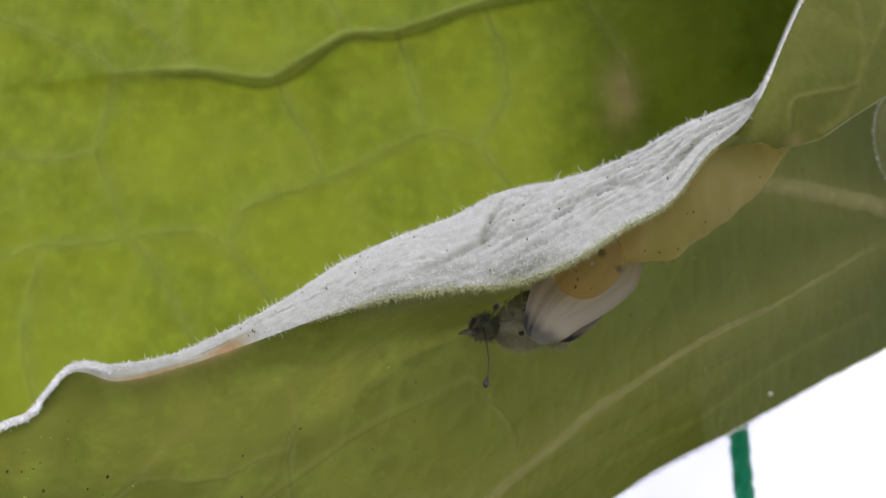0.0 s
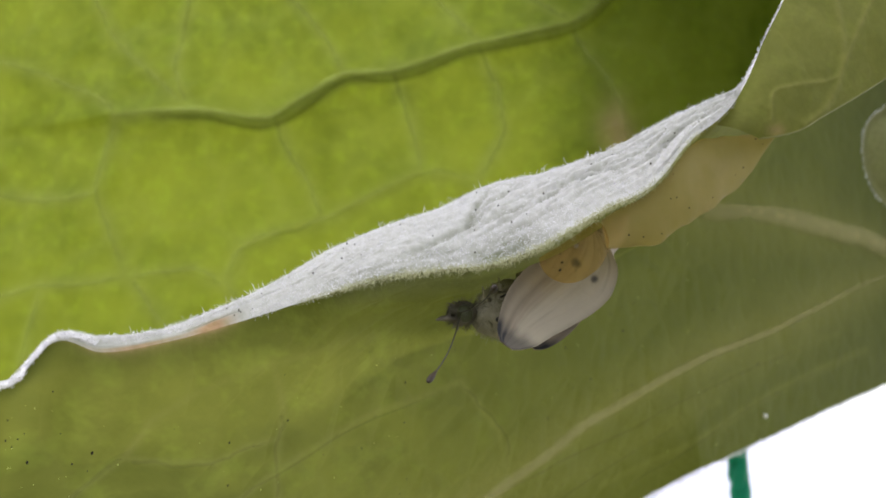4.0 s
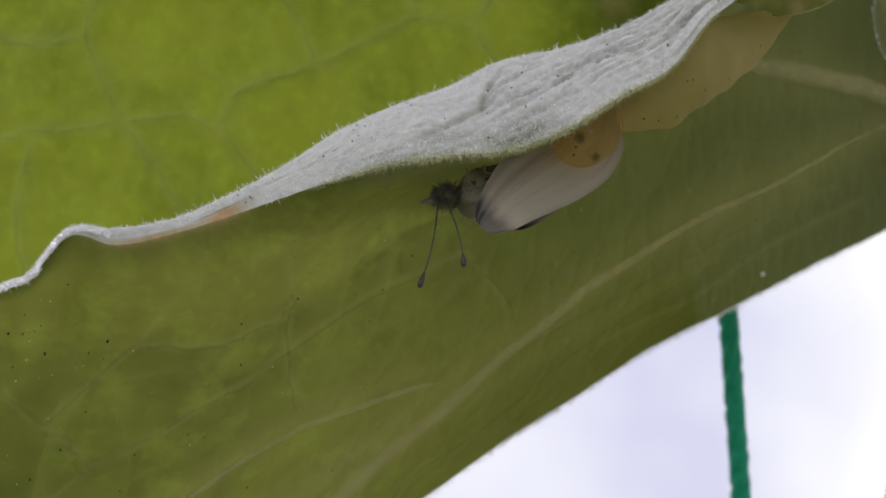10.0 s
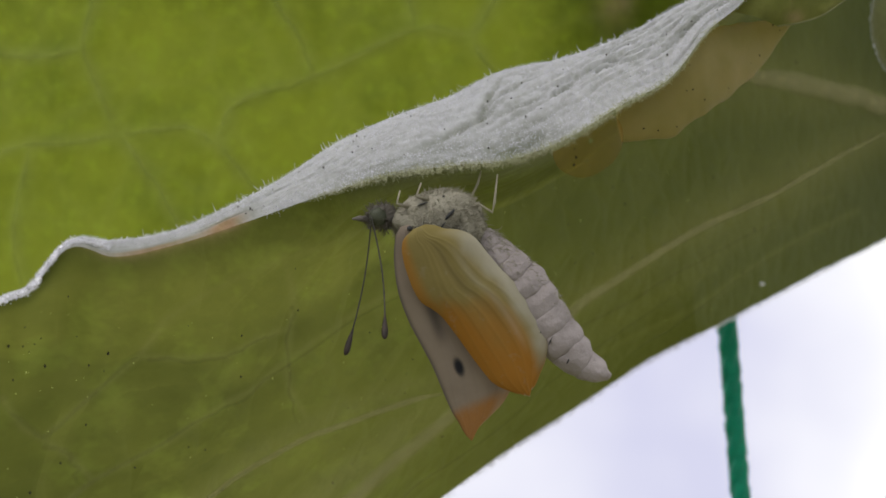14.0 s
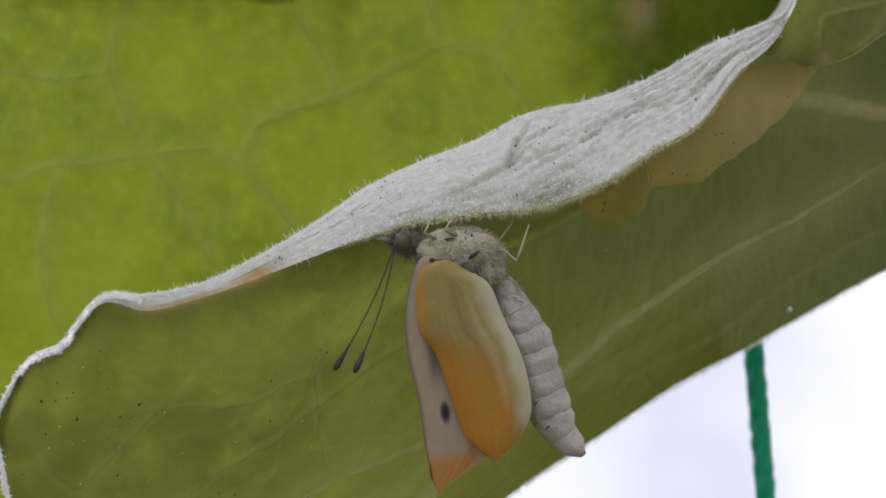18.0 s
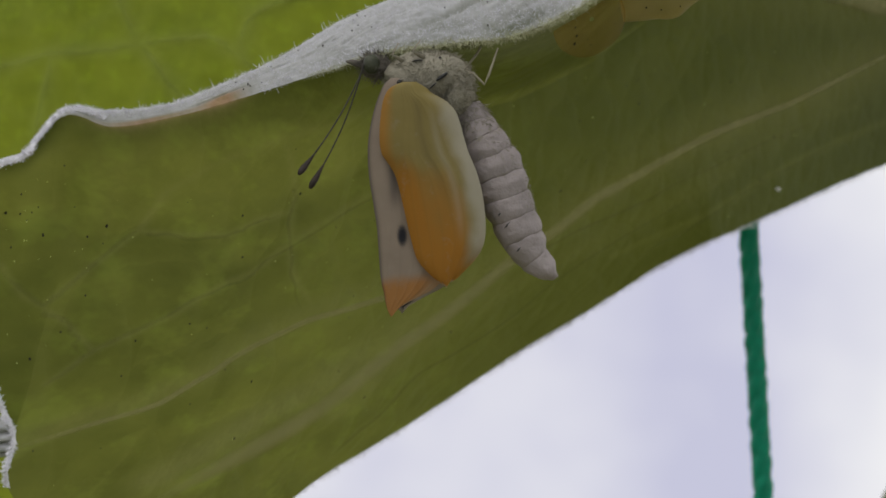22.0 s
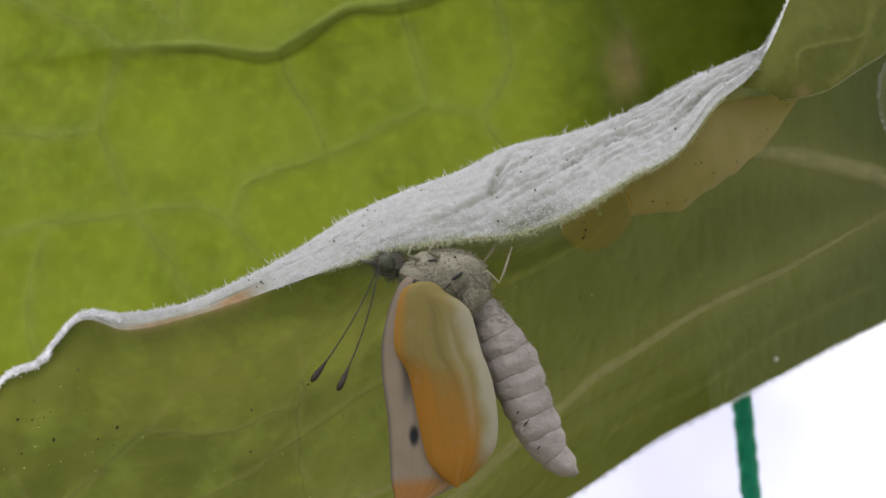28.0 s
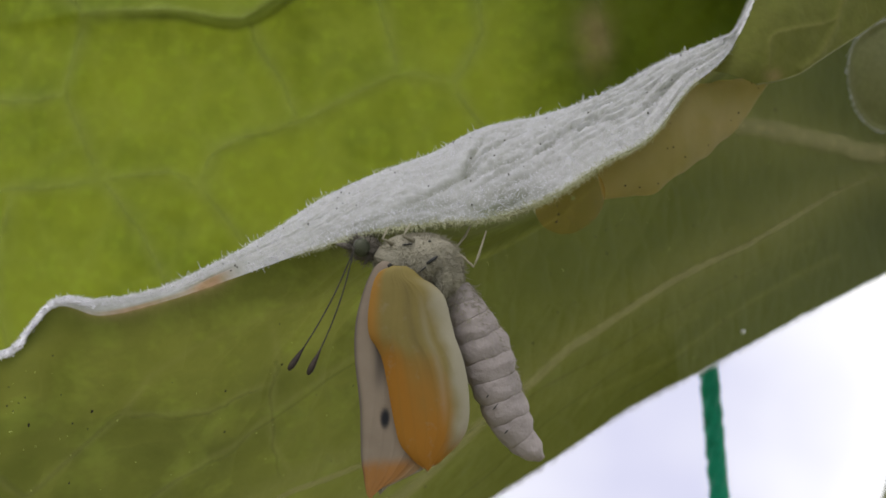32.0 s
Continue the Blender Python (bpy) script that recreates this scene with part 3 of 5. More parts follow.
        d = normal[i, j] + 0.55 * rng.randn(count, 3) + np.array(lean)
        way.append(d / np.linalg.norm(d, axis=1)[:, None])
        long.append(low + (high - low) * rng.rand(count) ** 2)

    sow(15000, 6, 78, 0.06, 0.86, 0.06, 0.26, (-0.1, -0.2, 0.2))
    sow(260, 4, 12, 0.18, 0.87, 0.12, 0.8, (-0.5, 0.1, 0.9))
    sow(2600, 64, 78, 0.3, 0.86, 0.15, 0.5, (0, -0.4, -0.5))
    for count, line, low, high, lean in ((2600, far[200:860], 0.15, 0.8, (0.2, -0.2, -0.8)), (4500, edge, 0.1, 0.4, (-0.3, -0.3, 0.2)), (500, right_rim, 0.1, 0.4, (-0.5, -0.3, 0.1))):
        j = rng.randint(0, len(line), count)
        place.append(line[j] + 0.08 * rng.randn(count, 3))
        d = 0.6 * rng.randn(count, 3) + np.array(lean)
        way.append(d / np.linalg.norm(d, axis=1)[:, None])
        long.append((low + (high - low) * rng.rand(count) ** 2) * (line[j, 1] / 80) ** 0.5)
    # olive down hangs from the rim above the butterfly
    j = rng.randint(int(0.36 * nu), int(0.8 * nu), 5000)
    d = 0.85 * rng.randn(5000, 3) + np.array([0.05, -0.1, -0.8])
    d /= np.linalg.norm(d, axis=1)[:, None]
    size = 0.12 + 0.55 * rng.rand(5000) ** 1.5 * smooth(0.36, 0.45, u[j]) * smooth(0.82, 0.66, u[j])
    me = hair_mesh(rim[j] + rng.randn(5000, 3) * np.array([0.1, 0.35, 0.12]), d, size, 0.017, 9)
    tagged(part("rim_down", me, OLIVE_HAIR, leaf), "short olive hairs under the rim", kind="stuff")
    me = hair_mesh(np.concatenate(place[:3]), np.concatenate(way[:3]), np.concatenate(long[:3]), 0.02)
    tagged(part("down", me, HAIR, leaf), "fine white leaf hairs", kind="stuff")
    me = hair_mesh(np.concatenate(place[3:]), np.concatenate(way[3:]), np.concatenate(long[3:]), 0.045)
    tagged(part("fringe", me, HAIR, leaf), "short white hairs along the leaf edge", kind="stuff")
    # dark specks of dirt and pale grains on the blade
    for name, mat, count, low, high in (("dirt_speck", SPECK, 85, 0.05, 0.13), ("pale_grain", GLINT, 120, 0.025, 0.065)):
        bm = bmesh.new()
        for k in range(count):
            i, j = rng.randint(60, 195), rng.randint(40, 800)
            s = (low + (high - low) * rng.rand() ** 2) * MM * (p[i, j, 1] / 90) ** 0.5
            m = Matrix.Translation(Vector(p[i, j]) * MM) @ Matrix.Diagonal((s, s, s * rng.uniform(0.7, 1.6), 1))
            bmesh.ops.create_icosphere(bm, subdivisions=1, radius=1.0, matrix=m)
        tagged(part(name, bm, mat, leaf), kind="stuff")
    bm = bmesh.new()
    for k in range(48):
        i, j = rng.randint(12, 74), rng.randint(250, 720)
        s = rng.uniform(0.035, 0.08) * MM
        m = Matrix.Translation(Vector(lip_places[i, j] + np.array([0, -0.1, 0.08])) * MM) @ Matrix.Diagonal((s, s, s * rng.uniform(0.7, 1.8), 1))
        bmesh.ops.create_icosphere(bm, subdivisions=1, radius=1.0, matrix=m)
    tagged(part("dirt_speck", bm, LIP_DIRT, leaf), kind="stuff")
    drop = part("dried_drop", blob((0, 0, 0), (0.32 * MM, 0.22 * MM, 0.28 * MM), 8, 12, 0.2, 3), HAIR, leaf, "white dried drop near the leaf edge")
    drop.location = (42.6 * MM, 163.2 * MM, -7.8 * MM)


# ---- the leaf behind ----
MAIN_VEINS = [[(-72.4, 54.3), (-55, 55.2), (-37.6, 53.0), (-22.3, 62.8), (-11.5, 63.4), (7.2, 69.7), (27.6, 74.5), (39, 84.6), (52, 93.7), (70, 116.7)]]
BRANCHES = [[(-22.5, 64.0), (-27.4, 72.3), (-34.3, 80.7), (-43.7, 92.4), (-50, 110)], [(6.3, 70.5), (0.9, 76.9), (-5.2, 84.7), (-12, 100)], [(6.3, 70.5), (10.5, 61.0), (12, 50), (6, 40)],
            [(26.7, 74.7), (21.8, 77.8), (14.6, 83.8), (8, 96)], [(26.7, 74.7), (32.5, 65.7), (37.2, 58.1), (40, 46)], [(-37.2, 54.2), (-34.7, 46.7), (-29.8, 39.3), (-27.1, 31.5)],
            [(-72.0, 54.7), (-75.4, 44.8), (-77.0, 38.1), (-73.1, 28.9), (-69.2, 20.0)], [(-77.0, 38.1), (-86.7, 37.0), (-95.2, 37.7), (-112, 40)], [(-69.2, 20.0), (-78.8, 18.7), (-88.4, 18.2), (-94.4, 16.5), (-112, 12)],
            [(-72.0, 54.7), (-76.4, 59.1), (-86.3, 63.6), (-96.3, 67.6), (-112, 71)], [(-12.1, 64.5), (-7.9, 52.6), (-6, 42)], [(-55.5, 55.7), (-59.4, 65.8), (-57.1, 79.7), (-60, 96)],
            [(-55.5, 55.7), (-71.8, 71.0), (-77.0, 80.0), (-78.5, 92)], [(-47.9, 18.0), (-43.8, 26.1), (-34.9, 29.3), (-27.1, 31.5), (-6, 42), (6, 40)], [(-69.2, 20.0), (-54.5, 21.2), (-47.9, 18.0)], [(-69.2, 20.0), (-59.9, 7.8), (-50, -11)],
            [(-47.9, 18.0), (-38, 6), (-30, -6), (-24, -18)], [(-88.4, 18.2), (-92, 0), (-88, -20), (-80, -35)], [(6, 40), (16, 22.7), (10, 6.7)]]


def back_base(x, z):
    y = 257 + 0.0009 * (x + 20) ** 2 + 0.0006 * (z - 40) ** 2 + 3.5 * fuzz(x * 0.02, z * 0.02, 31, 3)
    y = y - 0.03 * np.clip(z - 94, 0, 60) ** 2 * smooth(-30, 60, x)
    return y + 0.05 * np.clip(x - 35, 0, 200) ** 1.3


def back_surface(x, z):
    rise = np.zeros(np.shape(x))
    for line, width in [(v, 1.1) for v in MAIN_VEINS] + [(v, 0.6) for v in BRANCHES]:
        d, side, along = line_distance(x, z, line)
        steep = np.where(side > 0, 10.0, 1.1) if width > 1 else np.where(side > 0, 7.0, 1.8)
        rise = np.maximum(rise, (4.6 if width > 1 else 2.2) * width * np.exp(-d / (steep * width)))
    return back_base(x, z) - rise + 1.5 * fuzz(x * 0.09, z * 0.09, 51, 4)


def back_leaf():
    nu, nv = 420, 330
    leaf = tagged(new("broad_leaf"), "broad yellow-green cabbage leaf with raised branching veins", "leaf")
    a, b = np.meshgrid(np.linspace(0, 1, nu), np.linspace(0, 1, nv))
    x = -190 + 360 * a
    low = np.interp(x, [-190, -105, -95, -80, -58, -10, 40, 80, 170], [-125, -118, -90, -60, -22, -30, -20, -2, 22]) + 2.0 * fuzz(x * 0.05, 0 * x, 3, 3)
    z = low + (150 - low) * b
    vein = np.zeros(x.shape)
    for line, width, tone in [(v, 1.2, 0.5) for v in MAIN_VEINS] + [(v, 1.7, 0.3) for v in BRANCHES]:
        d, side, along = line_distance(x, z, line)
        vein = np.maximum(vein, tone * np.exp(-((d / width) ** 2)))
    me = grid_mesh("blade", np.stack([x, back_surface(x, z), z], -1) * MM, {"vein": vein, "lip": 0 * x, "stain": 0.5 * np.exp(-(((x - 36.6) / 4) ** 2 + ((z - 50) / 7) ** 2))})
    part("blade", me, BACK_LEAF, leaf)
    for n, line in enumerate(MAIN_VEINS):
        part("main_vein", ridge_mesh(line, 0.9, back_surface, 0.8, 0.1, 0.5, 50 + n), BACK_RIB, leaf, "raised pale main vein")
    for n, line in enumerate(BRANCHES):
        part("side_vein", ridge_mesh(line, 0.3, back_surface, 0.6, 0.05, 0.7, 60 + n), BACK_BRANCH, leaf)
    # a dark strip just below the vein stands in for its shadow
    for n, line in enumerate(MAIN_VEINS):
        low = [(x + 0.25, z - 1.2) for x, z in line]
        part("vein_shade", ridge_mesh(low, 0.5, back_surface, 0.5, 0.7, 0.5, 50 + n, 1.3), VEIN_SHADE, leaf, "dark strip painted as the shadow under the main vein")
    return leaf


# ---- the cord ----
def cord():
    bm_thing = new("green_cord")
    bm_thing.location = (0.0672, 0.29, -0.02)
    tagged(bm_thing, "taut twisted green plastic cord hanging behind the leaf", "cord")
    for n in range(3):
        pts, rad = [], []
        for k in range(260):
            h = -0.16 + 0.34 * k / 259
            turn = h * 2 * math.pi / 0.019 + n * 2 * math.pi / 3
            lean = -0.075 * h
            pts.append((lean + 0.00085 * math.cos(turn), 0.00085 * math.sin(turn), h))
            rad.append(0.00165 * (1 + 0.1 * math.sin(k * 1.7 + n)))
        part("strand", tube_mesh("strand", pts, rad, 10), CORD, bm_thing)



# ---- the garden soil far below ----
def garden():
    soil = plain_material("garden_soil", (0.2, 0.17, 0.11), (0.13, 0.15, 0.07), 3, 0.9, 0.6, 0.02)
    a, b = np.meshgrid(np.linspace(-30, 30, 90), np.linspace(-30, 30, 90))
    me = grid_mesh("ground", np.stack([a, b, -1.35 + 0.04 * fuzz(a, b, 3, 3)], -1))
    tagged(part("ground", me, soil), "dry garden soil with low weeds", "ground", kind="structure")


backdrop()
garden()


# ---- an unseen leaf added behind it to darken a patch, and a blurred one far off ----
def other_leaves():
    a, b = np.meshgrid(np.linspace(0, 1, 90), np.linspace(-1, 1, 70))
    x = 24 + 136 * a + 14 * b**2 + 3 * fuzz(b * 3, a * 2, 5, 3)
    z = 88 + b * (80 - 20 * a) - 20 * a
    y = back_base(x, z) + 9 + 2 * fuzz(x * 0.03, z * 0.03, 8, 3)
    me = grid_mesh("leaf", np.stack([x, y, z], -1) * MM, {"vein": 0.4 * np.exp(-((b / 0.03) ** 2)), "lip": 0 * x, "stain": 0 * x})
    tagged(part("shading_leaf", me, DARK_LEAF), "dark green cabbage leaf added unseen behind the broad leaf", "leaf")
    x = 205 + 120 * a + 45 * b + 6 * fuzz(a * 3, b * 2, 15, 2)
    z = -170 + 95 * b + 60 * a
    y = 600 + 60 * a + 25 * b**2
    me = grid_mesh("leaf", np.stack([x, y, z], -1) * MM, {"vein": 0.4 * np.exp(-((b / 0.04) ** 2)), "lip": 0.22 + 0 * x, "stain": 0 * x})
    tagged(part("distant_leaf", me, FRONT_LEAF), "grey-green leaf far off against the sky", "leaf")


front_leaf()
back_leaf()
other_leaves()
cord()


# ---- the butterfly: its rest pose is built in millimetres from the thorax, x right, y away, z up ----
def wing_material(name, ground, low):
    mat, n, l, bsdf, out = nodes_of(name)
    scales = ramp(n, l, noise_tex(n, l, 2200, 4), 0.35, 0.65)
    tone = mix(n, l, ramp(n, l, noise_tex(n, l, 350, 4), 0.3, 0.7), ground, tuple(0.86 * c for c in ground))
    tone = mix(n, l, attribute(n, "warm"), tone, low)
    tone = mix(n, l, attribute(n, "rib"), tone, tuple(0.72 * c for c in ground))
    tone = mix(n, l, attribute(n, "pale"), tone, (0.55, 0.52, 0.42))
    tone = mix(n, l, ramp(n, l, noise_tex(n, l, 1300, 2), 0.6, 0.75, 0, 0.2), tone, (0.4, 0.36, 0.28))
    tone = mix(n, l, attribute(n, "dark"), tone, (0.03, 0.032, 0.04))
    l.new(tone, bsdf.inputs["Base Color"])
    bsdf.inputs["Roughness"].default_value = 0.65
    bsdf.inputs["Specular IOR Level"].default_value = 0.2
    bump(n, l, scales, 0.25, 0.00004, bsdf)
    lit = n.new("ShaderNodeBsdfTranslucent")
    l.new(tone, lit.inputs["Color"])
    both = n.new("ShaderNodeMixShader")
    both.inputs[0].default_value = 0.3
    l.new(bsdf.outputs[0], both.inputs[1])
    l.new(lit.outputs[0], both.inputs[2])
    l.new(both.outputs[0], out.inputs["Surface"])
    return mat


FOREWING = wing_material("forewing_scales", (0.42, 0.34, 0.265), (0.47, 0.215, 0.055))
HINDWING = wing_material("hindwing_scales", (0.32, 0.255, 0.085), (0.46, 0.205, 0.028))
FUR = plain_material("white_fur", (0.35, 0.325, 0.25), (0.26, 0.24, 0.185), 900, 0.8, 0.8, 0.0002)
ABDOMEN = plain_material("abdomen_skin", (0.4, 0.35, 0.34), (0.28, 0.245, 0.235), 500, 0.7, 0.6, 0.0002)
HEAD = plain_material("head_skin", (0.09, 0.08, 0.07), (0.19, 0.17, 0.14), 1200, 0.7, 0.8, 0.0002)
EYE = plain_material("compound_eye", (0.07, 0.075, 0.045), (0.045, 0.05, 0.03), 2500, 0.35, 0.3, 0.00005)
ANTENNA = plain_material("antenna_shaft", (0.025, 0.022, 0.02), (0.06, 0.055, 0.045), 3000, 0.6)
CLUB = plain_material("antenna_club", (0.015, 0.013, 0.012), (0.05, 0.035, 0.025), 1500, 0.55)
LEG = plain_material("pale_leg", (0.33, 0.3, 0.22), (0.25, 0.23, 0.17), 1200, 0.6)
BLACK = plain_material("black_mark", (0.02, 0.02, 0.022), (0.05, 0.05, 0.05), 2000, 0.7)


def wing(name, rows, hinge, material, parent, tones, back_tones, belly, label):
    """A thin cambered wing: rows of (height, left, right) down its length, hung at its hinge."""
    r = np.array(rows, float)
    k = np.linspace(0, 1, len(r))
    s = np.linspace(0, 1, 90)
    smoothed = curve3(np.column_stack([k, r]), 90)
    h, left, right = smoothed.T
    a = np.linspace(0, 1, 60)
    x = left[:, None] + (right - left)[:, None] * a
    z = h[:, None] + 0 * a - 0.35 * (r[0, 0] - r[-1, 0]) / 14 * (np.abs(2 * a - 1) ** 2)[None] * -1 * smooth(0.75, 1, s)[:, None]
    y = -belly * np.sin(math.pi * np.clip(s, 0, 1))[:, None] ** 0.7 * (1 - (2 * a - 1) ** 2)[None] ** 0.8
    y = y + 0.1 * fuzz(x * 0.7, z * 0.3, 71, 3) * smooth(0.0, 0.2, s)[:, None] + 0.12 * belly * np.exp(-(((a - 0.5) / 0.1) ** 2))[None] * (smooth(0.1, 0.3, s) * smooth(0.85, 0.55, s))[:, None]
    rib = np.zeros(x.shape)
    for n, c in enumerate(np.linspace(0.12, 0.88, 6)):
        line = 0.5 + (c - 0.5) * (0.35 + 0.65 * smooth(0, 0.8, s)) + 0.02 * np.sin(s * 7 + n)
        d = np.abs(a[None] - line[:, None]) * np.maximum(right - left, 0.3)[:, None]
        rib = np.maximum(rib, np.exp(-((d / 0.07) ** 2)))
    y = y - 0.03 * rib
    # the soft outer border is scalloped between the veins
    z = z + 0.22 * fuzz(a[None] * 9 + 0 * x, 0 * x, 12, 2) * smooth(0.86, 1, s)[:, None]
    grid_s, grid_a = s[:, None] + 0 * a, a[None] + 0 * s[:, None]
    out, under = tones(grid_s, grid_a, x, z), back_tones(grid_s, grid_a, x, z)
    out["rib"] = 0.12 * rib * smooth(0.92, 0.7, s)[:, None]
    under["rib"] = 2.0 * out["rib"]
    places = np.stack([x - hinge[0], y, z - hinge[2]], -1) * MM
    back = places + np.array([0, 0.09 * MM, 0])
    both = np.concatenate([places, back[::-1]], 0)
    me = grid_mesh(name, both, {key: np.concatenate([v, under[key][::-1]], 0) for key, v in out.items()})
    ob = part(name, me, material, parent, label)
    ob.location = Vector(hinge) * MM
    return ob


def lower_side(s, a, x, z):
    """The forewing's lower side: off-white with one black spot, an orange tip and shade painted beside the hindwing.
    """
    warm = smooth(0.74, 0.84, s + 0.05 * fuzz(x * 0.5, z * 0.5, 5, 2) + 0.05 * a) * 0.9
    dark = np.exp(-(((x + 1.72) / 0.34) ** 2 + ((z + 9.75) / 0.72) ** 2) ** 3)
    dark = np.maximum(dark, 0.6 * np.exp(-((a / 0.035) ** 2)) * smooth(0.02, 0.1, s))
    # painted shade where the hindwing lies over this wing
    grey_shade = 0.62 * np.exp(-(((x + 2.2) / 0.42) ** 2)) * smooth(0.24, 0.34, s) * smooth(0.5, 0.4, s)
    return {"warm": warm, "dark": np.clip(np.maximum(dark, grey_shade), 0, 1), "pale": 0.3 * smooth(0.7, 0.9, a)}


def upper_side(s, a, x, z):
    """The forewing's upper side: white with a black tip, two spots and a grey base."""
    dark = np.exp(-(((x + 1.1) / 0.42) ** 2 + ((z + 10.2) / 0.46) ** 2) ** 2)
    dark = np.maximum(dark, 0.85 * np.exp(-(((x - 0.7) / 0.28) ** 2 + ((z + 9.9) / 0.42) ** 2) ** 2))
    dark = np.maximum(dark, smooth(0.84, 0.9, s + 0.04 * fuzz(x, z, 9, 2)) * smooth(0.7, 0.5, a) * smooth(1.01, 0.95, s))
    grey_shade = 0.72 * smooth(0.2, 0.1, s + 0.02 * fuzz(x * 2, z, 4, 2)) + 0.4 * np.exp(-(((a - 0.05) / 0.09) ** 2)) * smooth(0.85, 0.5, s)
    grey_shade = grey_shade + 0.2 * np.exp(-(((a - 0.25) / 0.05) ** 2)) * smooth(0.6, 0.4, s) + 0.15 * smooth(0.9, 1.0, a) * smooth(0.8, 0.6, s) + 0.12 * smooth(0.0, 0.5, fuzz(a * 14, s * 1.5, 33, 3))
    return {"warm": 0 * s, "dark": np.clip(np.maximum(dark, grey_shade), 0, 1), "pale": 0.2 + 0.3 * smooth(0.3, 0.6, a + 0.3 * fuzz(a * 9, s * 1.2, 31, 3))}


def hindwing_tones(s, a, x, z):
    warm = smooth(0.42, 0.72, s + 0.1 * fuzz(x * 0.5, z * 0.3, 15, 3) - 0.2 * smooth(0.66, 0.9, a) + 0.1 * smooth(0.4, 0.1, a)) * 0.95
    warm = np.maximum(warm, 0.7 * smooth(0.2, 0.03, a) * smooth(0.02, 0.1, s))
    pale = 0.75 * smooth(0.7, 0.95, a + 0.06 * fuzz(x, z, 3, 2)) * smooth(0.1, 0.3, s) * smooth(0.86, 0.7, s)
    pale = np.maximum(pale, 0.7 * smooth(0.955, 0.99, s))
    pale = np.maximum(pale, 0.25 * np.exp(-(((a - 0.68) / 0.05) ** 2)) * smooth(0.2, 0.35, s) * smooth(0.75, 0.6, s))
    # shadow stripe along the middle groove, painted into the colour
    grey_shade = 0.18 * np.exp(-(((a - 0.56 + 0.06 * s + 0.05 * fuzz(z * 0.4, 0 * x, 8, 2)) / 0.06) ** 2)) * smooth(0.12, 0.25, s) * smooth(0.66, 0.45, s)
    return {"warm": np.clip(warm, 0, 1), "dark": grey_shade, "pale": pale}


FORE = [(0.86, -2.37, -1.35), (0.3, -2.91, -0.79), (-0.83, -3.41, -0.1), (-2.34, -3.81, 0.4), (-3.85, -4.01, 1.0), (-5.75, -3.95, 1.7), (-7.65, -3.67, 2.2), (-9.18, -3.46, 2.4), (-10.7, -3.36, 2.2), (-12.04, -3.29, 1.7), (-12.99, -3.19, 0.84), (-13.76, -3.04, 0.0), (-14.52, -2.94, -1.22), (-15.18, -2.79, -2.37)]
HIND = [(0.54, -1.58, -0.69), (0.21, -2.33, -0.1), (-0.23, -2.7, 0.4), (-0.75, -2.89, 1.3), (-1.57, -3.05, 2.0), (-3.06, -3.16, 2.45), (-4.18, -3.02, 2.78), (-5.0, -2.5, 3.12), (-5.8, -2.1, 3.4), (-7.2, -1.75, 3.72), (-9.05, -1.36, 3.88), (-10.37, -1.05, 3.72), (-11.38, -0.75, 3.17), (-12.21, -0.2, 2.49), (-12.82, 0.36, 1.97), (-13.12, 0.77, 1.52)]


